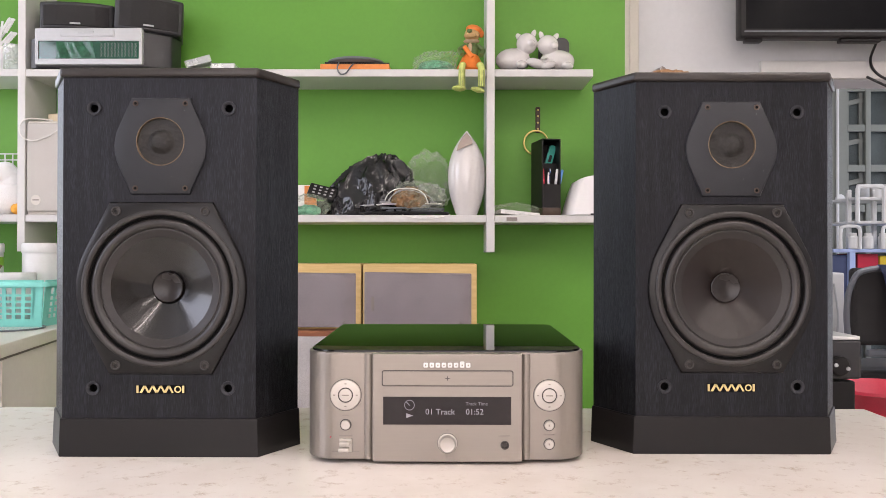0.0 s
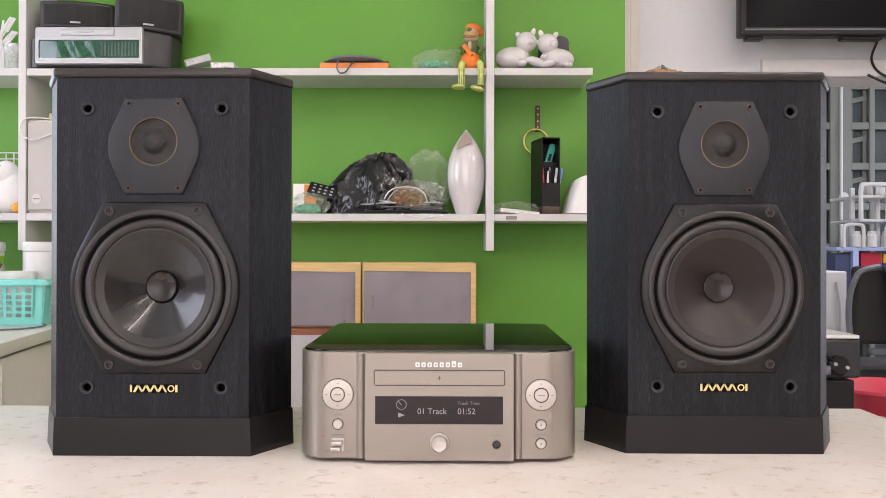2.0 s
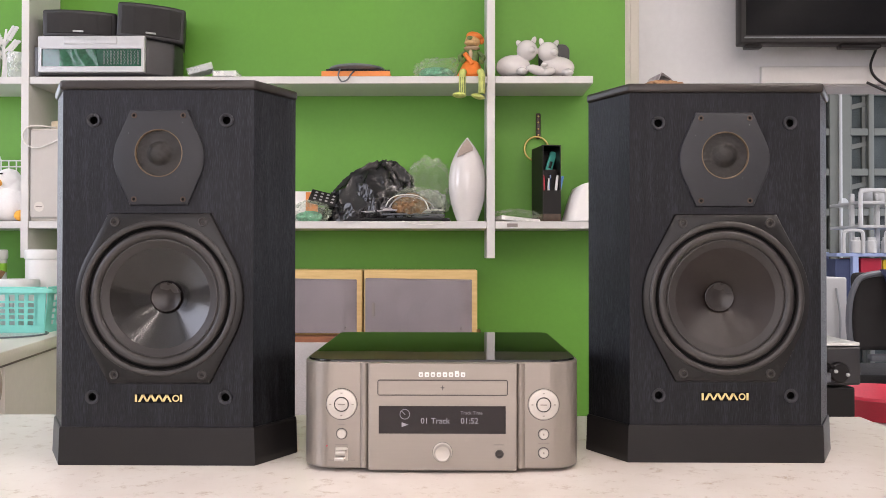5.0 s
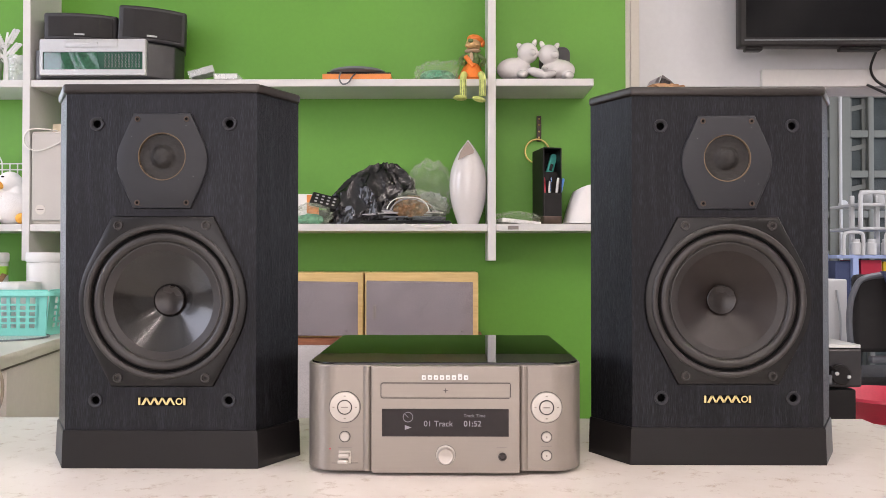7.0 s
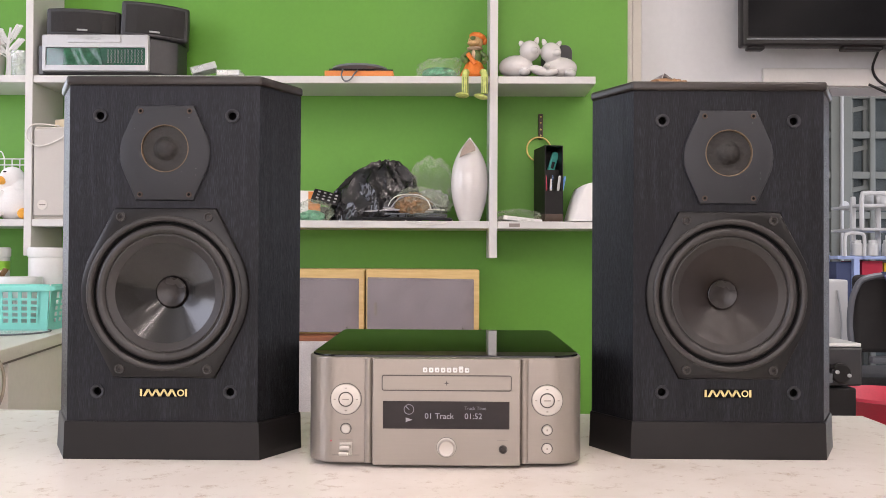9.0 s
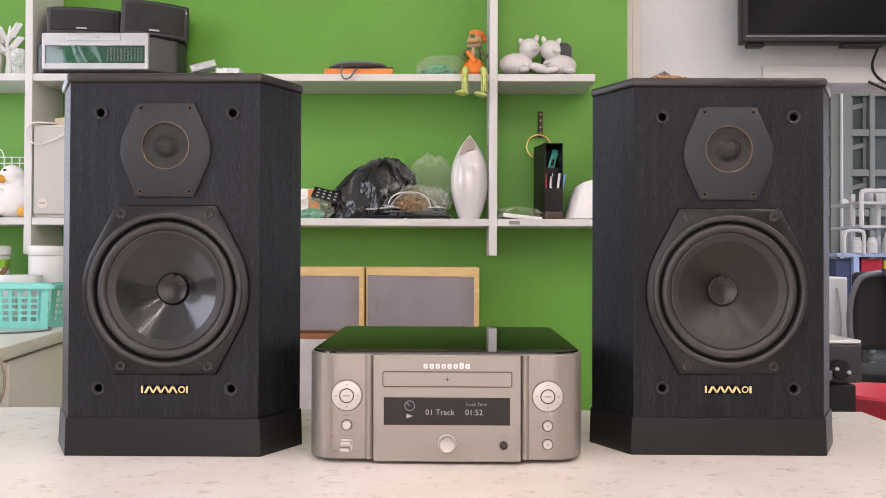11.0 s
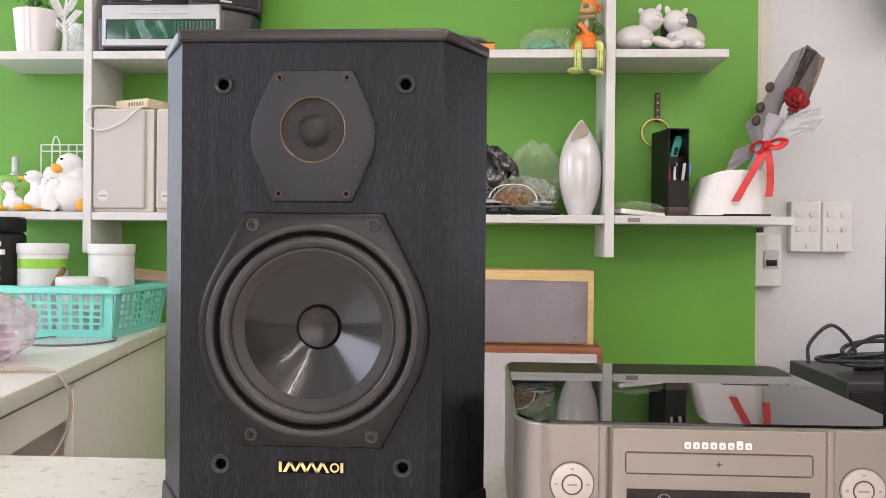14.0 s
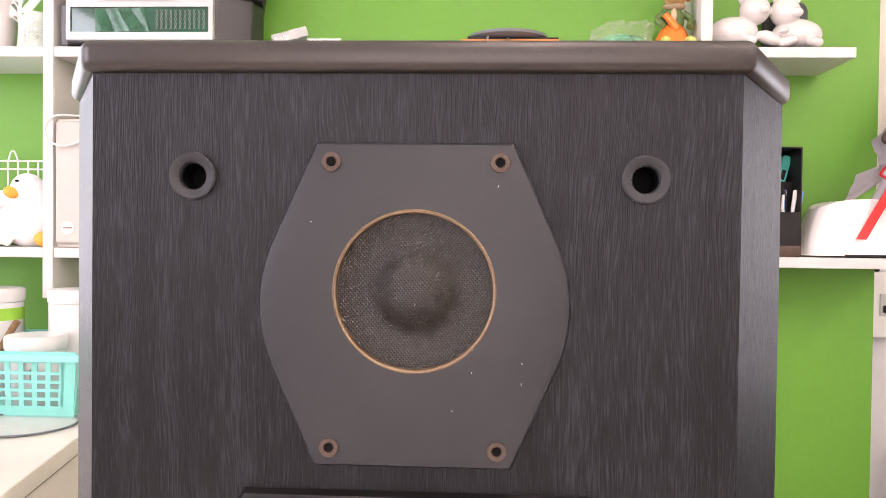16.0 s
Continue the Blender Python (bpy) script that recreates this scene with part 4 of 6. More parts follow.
ms = thing("media_console", pose(-0.933, 2.335, T1), "silver-fronted media console with a dark green window", "media console")
part("body", prism([(-0.152, 0.012), (0.155, 0.012), (0.215, 0.060), (0.222, 0.12), (0.20, 0.178), (-0.152, 0.178)], 0.004, 0.106, 0.006, 3), DARK_PL, ms)
fr = part("front_panel", plate(round_rect(-0.148, 0.152, 0.010, 0.112, 0.004), [round_rect(-0.138, 0.143, 0.026, 0.076, 0.002)], 0.014, 0, 0.003), SATIN, ms, "satin silver front")
part("green_window", box(-0.1375, 0.1425, 0.004, 0.010, 0.0265, 0.0755), GREEN_GLASS, ms, "dark green glossy window")
b = bmesh.new()
for k in range(11):
    x = 0.035 + k * 0.0095
    tube([(x, 0.003, 0.032), (x + 0.005, 0.003, 0.042), (x, 0.003, 0.052), (x + 0.005, 0.003, 0.062), (x, 0.003, 0.071)], 0.0004, 5, bm=b)
for k in range(11):
    x = 0.040 + k * 0.0095
    tube([(x, 0.0035, 0.032), (x - 0.005, 0.0035, 0.042), (x, 0.0035, 0.052), (x - 0.005, 0.0035, 0.062), (x, 0.0035, 0.071)], 0.0003, 5, bm=b)
part("wire_pattern", b, GREY_WIRE, ms)
# wavy paler green sheet that imitates the reflection in the window
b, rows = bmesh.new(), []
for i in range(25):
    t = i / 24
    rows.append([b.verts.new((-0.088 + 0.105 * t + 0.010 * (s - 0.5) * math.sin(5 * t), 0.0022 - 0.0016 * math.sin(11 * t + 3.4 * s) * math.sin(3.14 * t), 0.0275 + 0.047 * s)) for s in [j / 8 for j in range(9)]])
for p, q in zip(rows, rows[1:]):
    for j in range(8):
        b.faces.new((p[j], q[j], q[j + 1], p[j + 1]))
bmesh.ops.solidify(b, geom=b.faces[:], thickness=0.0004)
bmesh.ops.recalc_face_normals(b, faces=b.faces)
part("window_sheen", b, GREEN_SHEEN, ms, "pale green reflection in the window, modelled as a wavy sheet")
part("lip", box(-0.075, 0.075, -0.003, 0.001, 0.088, 0.110, 0.002), SATIN, fr)
part("badge", box(-0.026, 0.018, -0.0042, -0.0028, 0.096, 0.102, 0.001), LABEL_GREY, fr, "plain grey badge")
part("side_stand", box(-0.168, -0.153, 0.02, 0.16, 0.003, 0.086, 0.003), GREY_METAL, ms)
for fx in (-0.12, 0.15):
    part("foot", box(fx - 0.015, fx + 0.015, 0.03, 0.15, 0, 0.0045), RUBBER, ms)
cube_speaker(pose(-0.975, 2.352, T1 + 0.113, 0, 0, 12), 0.205, 0.078, 0.12, "small black curved speaker lying on the console")
cube_speaker(pose(-0.772, 2.356, T1 + 0.108, 0, 2.5, 19), 0.190, 0.100, 0.13, "small black curved speaker tilted on the console")

cs = thing("cassette_box", pose(-0.632, 2.375, T1 + 0.0005), "clear cassette box propped on another", "cassette box", "loose cassettes")
part("case", box(-0.036, 0.036, -0.03, 0.03, 0, 0.020, 0.001), CLEAR, cs, at=pose(0, 0, 0.012, 0, -18, 12))
part("card", box(-0.032, 0.032, -0.0292, 0.028, 0.002, 0.018), LABEL_GREY, cs, at=pose(0, 0, 0.012, 0, -18, 12))
cs = thing("cassette_box", pose(-0.560, 2.375, T1 + 0.0005), "clear cassette box lying flat on the shelf", "cassette box", "loose cassettes")
part("case", box(-0.034, 0.034, -0.03, 0.03, 0, 0.016, 0.001), CLEAR, cs)
part("card", box(-0.031, 0.031, -0.0292, 0.028, 0.001, 0.014), PAPER, cs)

ob = thing("flat_box", pose(-0.19, 2.40, T1 + 0.0003), "flat orange cardboard box with black discs on top", "box")
part("carton", box(-0.099, 0.094, -0.045, 0.075, 0, 0.0165, 0.001), ORANGE, ob)
part("disc_sleeve", box(-0.088, 0.092, -0.040, 0.072, 0.017, 0.022), PLASTIC, ob, at=pose(0, 0, 0, 0, 0, 3))
b = lathe([(0, 0), (0.075, 0), (0.082, 0.004), (0.080, 0.010), (0.05, 0.013), (0, 0.013)], 36)
part("round_case", b, GREY_METAL, ob, at=pose(-0.005, 0.01, 0.0222))
solo("loose_cable", tube(bend([(-0.235, 2.345, T1 + 0.020), (-0.239, 2.338, T1 + 0.000), (-0.230, 2.337, T1 - 0.016), (-0.214, 2.338, T1 - 0.012), (-0.204, 2.342, T1 + 0.004), (-0.196, 2.36, T1 + 0.019)]), 0.0022), GREY_METAL, "dark cable loop hanging over the shelf edge", "cable")

gb = thing("bag_of_beads", pose(0.034, 2.41, T1 + 0.0005), "clear crumpled plastic bag of green beads", "plastic bag")
part("beads", crumple(0.048, 0.035, 0.036, 5, 0.25, 4, 3), SAGE_BEADS, gb)
b = crumple(0.058, 0.042, 0.060, 6, 0.45, 3, 4)
for v in b.verts:
    if v.co.x > 0.02 and v.co.z > 0.015:
        v.co.z += 0.5 * (v.co.x - 0.02)
part("film", b, CLEAR_BAG, gb)


def doll():
    """A small seated doll in one mesh, its legs over the shelf edge."""
    tan = ball(0.022, 0.022, 0.021, pose(0.004, 0, 0.108))
    ball(0.019, 0.013, 0.008, pose(-0.002, -0.019, 0.100), 2, bm=tan)
    hair = ball(0.025, 0.025, 0.014, pose(0.010, 0.004, 0.123, 0, 12, 0), 2)
    ball(0.008, 0.008, 0.012, pose(0.030, 0.002, 0.112), 2, bm=hair)
    green = ball(0.021, 0.019, 0.028, pose(0.002, 0.002, 0.062))
    tube(bend([(-0.016, 0, 0.078), (-0.032, -0.008, 0.062), (-0.024, -0.024, 0.046)]), 0.007, 8, bm=green)
    tube(bend([(0.020, 0, 0.078), (0.034, -0.006, 0.062), (0.028, -0.022, 0.044)]), 0.007, 8, bm=green)
    ball(0.008, 0.004, 0.006, pose(-0.004, -0.021, 0.114), 2, bm=green)
    cream = ball(0.024, 0.018, 0.007, pose(0.002, -0.002, 0.089), 2)
    ball(0.006, 0.005, 0.014, pose(-0.002, -0.019, 0.068), 2, bm=cream)
    orange = lathe([(0.012, 0.056), (0.024, 0.044), (0.036, 0.020), (0.043, 0.006), (0.039, 0.000), (0, 0.0)], 20)
    tube([(-0.018, -0.016, 0.070), (0.004, -0.026, 0.038)], 0.007, 8, bm=orange)
    lime, stripe = bmesh.new(), bmesh.new()
    for x in (-0.026, 0.028):
        tube(bend([(x * 0.8, -0.02, 0.012), (x * 0.9, -0.048, 0.011), (x, -0.062, -0.006), (x, -0.061, -0.052)]), 0.0095, 10, bm=lime)
        for dx in (-0.005, 0.0005, 0.006):
            tube([(x + dx, -0.0712, -0.008), (x + dx, -0.0702, -0.052)], 0.0009, 5, bm=stripe)
    shoe = ball(0.019, 0.022, 0.008, pose(-0.034, -0.068, -0.058, 0, 0, -40), 2)
    ball(0.019, 0.022, 0.008, pose(0.018, -0.068, -0.062, 0, 18, -40), 2, bm=shoe)
    return [(tan, TAN_SKIN), (hair, ORANGE_SKIN), (green, GREEN_SKIN), (cream, WRAP_TAN), (orange, ORANGE_SKIN), (lime, LIME_SKIN), (stripe, GREEN_SKIN), (shoe, LIME_SKIN)]


solo("seated_doll", doll(), None, "small painted doll in orange seated on the shelf edge", "doll", at=pose(0.133, 2.395, T1 + 0.0005))


def pair_figurine():
    """Two plump glazed animals side by side, in one mesh."""
    b = ball(0.050, 0.036, 0.034, pose(-0.062, 0, 0.034))
    ball(0.030, 0.028, 0.030, pose(-0.024, -0.012, 0.078), bm=b)
    ball(0.012, 0.012, 0.010, pose(-0.014, -0.034, 0.074), 2, bm=b)
    ball(0.009, 0.006, 0.013, pose(-0.046, -0.008, 0.098, 0, -35, 0), 2, bm=b)
    ball(0.008, 0.006, 0.015, pose(-0.005, -0.008, 0.106, 0, 20, 0), 2, bm=b)
    ball(0.016, 0.020, 0.012, pose(-0.040, -0.030, 0.014), 2, bm=b)
    ball(0.030, 0.018, 0.014, pose(0.000, -0.030, 0.018, 0, 18, 0), 2, bm=b)
    ball(0.050, 0.036, 0.032, pose(0.064, 0.004, 0.032), bm=b)
    ball(0.030, 0.028, 0.029, pose(0.036, -0.010, 0.074), bm=b)
    ball(0.013, 0.012, 0.010, pose(0.050, -0.034, 0.068), 2, bm=b)
    ball(0.008, 0.006, 0.014, pose(0.018, -0.008, 0.102, 0, -20, 0), 2, bm=b)
    ball(0.008, 0.006, 0.014, pose(0.058, -0.008, 0.098, 0, 35, 0), 2, bm=b)
    ball(0.024, 0.018, 0.012, pose(0.034, -0.030, 0.012, 0, -14, 0), 2, bm=b)
    ball(0.018, 0.020, 0.012, pose(0.090, -0.020, 0.012), 2, bm=b)
    ball(0.010, 0.010, 0.006, pose(0.022, -0.044, 0.030), 2, bm=b)
    return b


solo("animal_figurine", fuse(pair_figurine(), 0.0018), CERAMIC, "white glazed figurine of two plump animals", "figurine", at=pose(0.316, 2.402, T1 + 0.004))
solo("figurine_base", prism(round_rect(-0.105, 0.09, -0.04, 0.04, 0.02), 0, 0.0038), PLASTIC, "thin black base under the figurine", "stand", at=pose(0.318, 2.402, T1))
solo("black_panel", plate(round_rect(-0.045, 0.045, 0.0, 0.118, 0.02), [], 0.012, 0, 0.003), DARK_PL, "black rounded panel standing behind the figurine", "panel", at=pose(0.378, 2.46, T1 + 0.0005))

# far end of the upper shelf
pot = thing("plant_pot", pose(-1.292, 2.42, T1 + 0.0005), "white ceramic pot with green sprigs", "plant pot")
part("pot", lathe([(0, 0), (0.046, 0), (0.050, 0.004), (0.060, 0.112), (0.0605, 0.116), (0.056, 0.116), (0.052, 0.10), (0, 0.10)], 40), CERAMIC, pot)
b = bmesh.new()
random.seed(3)
for k in range(60):
    a, r = random.uniform(0, 6.28), random.uniform(0.0, 0.05)
    ball(0.012, 0.004, 0.008, pose(r * math.cos(a), r * math.sin(a), 0.112 + random.uniform(0, 0.05), random.uniform(-60, 60), random.uniform(-60, 60), random.uniform(0, 180)), 1, bm=b)
part("leaves", b, LEAF, pot)
tr = thing("tree_ornament", pose(-1.214, 2.405, T1 + 0.0005), "white cut-out tree ornament", "ornament")
b = tube(bend([(0, 0, 0), (0.002, 0, 0.05), (-0.002, 0, 0.09), (0.006, 0, 0.15)]), [0.011 - 0.0003 * i for i in range(25)], 8, flat=0.4)
random.seed(5)
leaves = bmesh.new()
for x0, z0, x1, z1 in ((0, 0.06, -0.040, 0.10), (0, 0.07, 0.036, 0.11), (0, 0.085, -0.028, 0.14), (0, 0.10, 0.030, 0.15), (0, 0.05, 0.034, 0.075)):
    tube(bend([(x0, 0, z0), ((x0 + x1) * 0.6, 0, (z0 + z1) / 2), (x1, 0, z1)], 5), 0.0035, 6, flat=0.5, bm=b)
    for k in range(7):
        t = 0.30 + 0.115 * k
        for s in (-1, 1):
            ball(0.0075, 0.0018, 0.0042, pose(x0 + (x1 - x0) * t + s * 0.006, 0, z0 + (z1 - z0) * t + 0.005, 0, s * 35 - 20, 0), 2, bm=leaves)
part("trunk", b, WHITE_PL, tr)
part("leaves", leaves, WHITE_PL, tr)
solo("glass_tumbler", lathe([(0, 0), (0.022, 0), (0.024, 0.075), (0.0228, 0.075), (0.021, 0.004), (0, 0.004)], 28), CLEAR, "clear glass tumbler on the shelf", "glass", at=pose(-1.168, 2.385, T1 + 0.0005))

# ---- lower shelf ----
bk = thing("rubbish_bag", pose(-0.160, 2.435, T2 + 0.0005), "crumpled glossy black plastic bag", "plastic bag")


def slumped_bag(rx, ry, rz, seed):
    """A soft heap drawn up to one side, with long creases running to its top."""
    b = bmesh.new()
    bmesh.ops.create_icosphere(b, subdivisions=6, radius=1)
    off = Vector((seed, seed * 0.7, seed * 1.9))
    for v in b.verts:
        p = v.co.copy()
        a = math.atan2(p.y, p.x)
        crease = 1 - abs(noise.noise(Vector((a * 2.2, p.z * 0.9, 0)) + off)) * 2
        fold = 1 - abs(noise.noise(p * 2.1 + off * 1.7)) * 2
        small = 1 - abs(noise.noise(p * 6.0 + off * 0.3)) * 2
        s = 0.93 + 0.10 * crease ** 3 + 0.10 * fold + 0.014 * small
        z = max(p.z * s, -0.45)
        h = (z + 0.45) / 1.45
        v.co = Vector((p.x * s * rx * (1.18 - 0.34 * h) + 0.30 * rx * h, p.y * s * ry * (1.1 - 0.3 * h), h * rz))
    return b


part("film", slumped_bag(0.118, 0.062, 0.172, 4.3), BLACK_BAG, bk)
solo("crumpled_bag", crumple(0.045, 0.035, 0.075, 14, 0.5, 3.2, 4), BLACK_BAG, "small crumpled black bag beside a larger one", "plastic bag", at=pose(-0.062, 2.405, T2 + 0.0005))
cb = thing("clear_bag", pose(0.012, 2.45, T2 + 0.032), "crumpled clear plastic bag on folded cables", "plastic bag")
part("film", crumple(0.062, 0.05, 0.145, 17, 0.5, 2.6, 4), CLEAR_BAG, cb)
part("inner_film", crumple(0.045, 0.03, 0.06, 18, 0.5, 3, 4), CLEAR, cb)
br = thing("wrapped_coil", pose(-0.040, 2.385, T2 + 0.042), "brown wrapped coil in clear film", "coil")
part("coil", fuse(crumple(0.046, 0.028, 0.056, 63, 0.55, 2.8, 5), 0.0018), WRAP_AMBER, br, "brown crumpled paper coil", at=pose(0, 0, -0.022))
for k, (r1, r2, m) in enumerate(((0.060, 0.046, WHITE_WIRE), (0.054, 0.040, GREY_WIRE), (0.064, 0.038, GREY_WIRE), (0.048, 0.034, BLACK_WIRE))):
    pts = [(0.006 * k - 0.008 + r1 * math.cos(a), -0.028 + 0.004 * k, -0.010 + r2 * math.sin(a) * (1 + 0.06 * math.sin(3 * a + k))) for a in [math.pi * (0.02 + 0.92 * i / 30) for i in range(31)]]
    part("wire_loop", tube(pts, 0.0017, 6), m, br)
part("film", crumple(0.070, 0.036, 0.078, 64, 0.4, 2.6, 4), CLEAR_BAG, br, at=pose(0.018, 0.006, -0.028))
random.seed(8)
cablepile = thing("folded_cables", pose(-0.06, 2.40, T2 + 0.001), "pile of folded grey and dark cables", "cables")
for k in range(24):
    z = 0.004 + 0.0015 * k
    x0, x1 = -0.115 + random.uniform(-0.03, 0.03), 0.115 + random.uniform(-0.04, 0.02)
    y0 = random.uniform(-0.035, 0.005)
    pts = [(x0, y0 + 0.05, z), (x0 - 0.006, y0 + 0.015, z + random.uniform(-0.002, 0.006)), (x0 + 0.04, y0, z), ((x0 + x1) / 2, y0 + random.uniform(-0.012, 0.012), z + random.uniform(-0.002, 0.006)), (x1 - 0.03, y0, z), (x1, y0 + 0.02, z), (x1 - 0.02, y0 + 0.06, z)]
    part("cable", tube(bend(pts, 5), 0.0026, 6), (BLACK_WIRE, GREY_WIRE, BLACK_WIRE, GREY_METAL, BLACK_WIRE, WHITE_WIRE, GREY_METAL)[k % 7], cablepile)
solo("hanging_thread", tube(bend([(-0.06, 2.37, T2 + 0.002), (-0.04, 2.343, T2 - 0.004), (0.0, 2.3425, T2 - 0.010), (0.05, 2.3435, T2 - 0.006), (0.075, 2.37, T2 + 0.002)]), 0.0011, 6), WHITE_WIRE, "thin white lead over the shelf edge", "cable")
bx = thing("small_carton", pose(-0.342, 2.44, T2 + 0.0005), "small white and orange carton", "carton")
part("carton", box(-0.035, 0.030, -0.03, 0.03, 0, 0.088, 0.001), PAPER, bx, at=pose(0, 0, 0, 0, 0, 8))
part("orange_stripe", box(-0.004, 0.0305, -0.0308, -0.0300, 0.002, 0.086), ORANGE, bx, at=pose(0, 0, 0, 0, 0, 8))
rc = thing("remote_control", pose(-0.258, 2.42, T2 + 0.055, 0, 14, 0), "black remote control lying on parcels", "remote control")
part("body", box(-0.075, 0.075, -0.022, 0.02, 0, 0.016, 0.004), PLASTIC, rc, at=pose(0, 0, 0, 58))
for r in range(3):
    for c in range(7):
        part("key", box(-0.062 + c * 0.017, -0.054 + c * 0.017, -0.014 + r * 0.011, -0.009 + r * 0.011, 0.0155, 0.018, 0.001, 1), GREY_WIRE, rc, at=pose(0, 0, 0, 58))
solo("parcel", box(-0.07, 0.07, -0.025, 0.03, 0, 0.044, 0.006), DARK_PL, "dark wrapped parcel under the remote control", "parcel", at=pose(-0.262, 2.46, T2 + 0.0005))
solo("clear_bag", crumple(0.052, 0.03, 0.055, 21, 0.5, 3.4, 4), CLEAR_BAG, "small clear plastic bag with green bits", "plastic bag", at=pose(-0.325, 2.385, T2 + 0.0005))
solo("green_bits", crumple(0.034, 0.02, 0.028, 22, 0.4, 4, 3), SAGE_BEADS, "green bits inside a clear bag", "beads", at=pose(-0.328, 2.388, T2 + 0.001))


def vase():
    """Flattened pointed oval with a slit mouth."""
    b, rings, n, steps = bmesh.new(), [], 64, 40
    for i in range(steps + 1):
        t = i / steps
        z = 0.238 * t
        w = 0.0185 + 0.0300 * math.sin(math.pi * min(1, (t * 0.93 + 0.07))) ** 0.9
        if t > 0.62:
            w = 0.0475 * max(0.0, 1 - ((t - 0.45) / 0.56) ** 2.3) + 0.0015
        d = 0.018 + 0.018 * math.sin(math.pi * t) if t < 0.9 else 0.018 + 0.018 * math.sin(math.pi * 0.9) * (1 - (t - 0.9) * 3)
        ring = []
        for k in range(n):
            a = 2 * math.pi * k / n
            ring.append(b.verts.new((1.1 * w * math.cos(a), d * math.sin(a), z)))
        rings.append(ring)
    for p, q in zip(rings, rings[1:]):
        band(b, p, q)
    b.faces.new(rings[0][::-1])
    b.faces.new(rings[-1])
    bmesh.ops.recalc_face_normals(b, faces=b.faces)
    return b


vs = thing("vase", pose(0.122, 2.40, T2 + 0.0005), "white glazed vase with a pointed slit mouth", "vase")
part("body", vase(), CERAMIC, vs)
# flat plate in a darker colour for the shade inside the mouth
part("mouth", plate([(-0.031, 0.176), (-0.020, 0.182), (-0.006, 0.190), (0.014, 0.197), (0.015, 0.206), (0.006, 0.222), (-0.002, 0.232), (-0.012, 0.220), (-0.024, 0.199)], [], 0.0, -0.0006, 0.0004), TAUPE, vs, "shaded slit mouth", at=pose(0.001, -0.0712, 0.006, -11))

pb = thing("plastic_sheet", pose(0.262, 2.40, T2 + 0.0005), "crumpled clear sheet and white papers", "plastic sheet")
part("paper", box(-0.052, 0.060, -0.04, 0.05, 0, 0.012, 0.002), PAPER, pb, at=pose(0, 0, 0, 0, 6, 8))
part("film", crumple(0.064, 0.05, 0.034, 31, 0.5, 3.4, 4), CLEAR_BAG, pb)

HM = pose(0.350, 2.425, T2 + 0.0005, 0, 0, 11)
ph = thing("pen_holder", HM, "tall black pen holder with stepped pockets", "pen holder")
part("base", box(-0.027, 0.027, -0.056, 0.055, 0, 0.022, 0.002), LEATHER, ph, "dark brown foot")
for sx in (-1, 1):
    part("side", box(sx * 0.0255 - 0.0015, sx * 0.0255 + 0.0015, -0.054, 0.054, 0.022, 0.213, 0.001), HOLDER, ph)
part("back", box(-0.024, 0.024, 0.050, 0.054, 0.022, 0.213), HOLDER, ph)
part("roof", box(-0.027, 0.027, -0.054, 0.054, 0.2131, 0.2165, 0.001), HOLDER, ph)
part("front_pocket", box(-0.024, 0.024, -0.054, -0.051, 0.022, 0.088), HOLDER, ph)
part("middle_pocket", box(-0.024, 0.024, -0.024, -0.021, 0.022, 0.150), HOLDER, ph)
part("top_pocket", box(-0.024, 0.024, 0.010, 0.013, 0.022, 0.200), HOLDER, ph)
cu = thing("paper_cutter", HM @ pose(0.004, -0.010, 0.150, 0, 16, 0), "teal plastic paper cutter in the holder", "paper cutter")
part("handle", prism(round_rect(-0.010, 0.010, -0.036, 0.055, 0.008), -0.005, 0.005, 0.002), TEAL, cu, at=pose(0, 0, 0, 90))
part("slider", box(-0.004, 0.004, -0.008, -0.004, 0.005, 0.025, 0.001), PLASTIC, cu)
for k, (dx, c, tilt) in enumerate(((-0.020, RED_PL, -6), (-0.008, BLUE_PL, 4), (0.002, PLASTIC, -3), (0.012, WHITE_PL, 12), (0.020, BLUE_PL, 20), (-0.014, PAPER, 8))):
    pn = thing("pen", HM @ pose(dx * 0.72, -0.038, 0.023, 0, tilt * 0.6, 0), "slim ballpoint pen in the front pocket", "pen", "pens in the holder")
    part("barrel", lathe([(0, 0), (0.0036, 0.002), (0.0036, 0.080), (0, 0.080)], 10), WHITE_PL if c is BLUE_PL else c, pn)
    part("cap", lathe([(0.0042, 0.070), (0.0042, 0.106), (0.003, 0.110), (0, 0.110)], 10), c, pn)

# strap and ring on the wall
st = thing("strap_hook", pose(0.338, WALL_Y, 1.349), "brown studded strap with a brass ring on the wall", "strap")
part("strap", box(-0.007, 0.007, -0.010, -0.002, 0.0, 0.078, 0.003), LEATHER, st)
for z in (0.012, 0.030, 0.050, 0.068):
    part("stud", lathe([(0.003, 0), (0.002, -0.002), (0, -0.0026)], 10, "y"), BRASS, st).location = (0, -0.010, z)
part("ring", tube([(-0.006 + 0.036 * math.cos(a), -0.012, -0.030 + 0.036 * math.sin(a)) for a in [2 * math.pi * i / 40 for i in range(40)]], 0.0028, 8, True), BRASS, st)


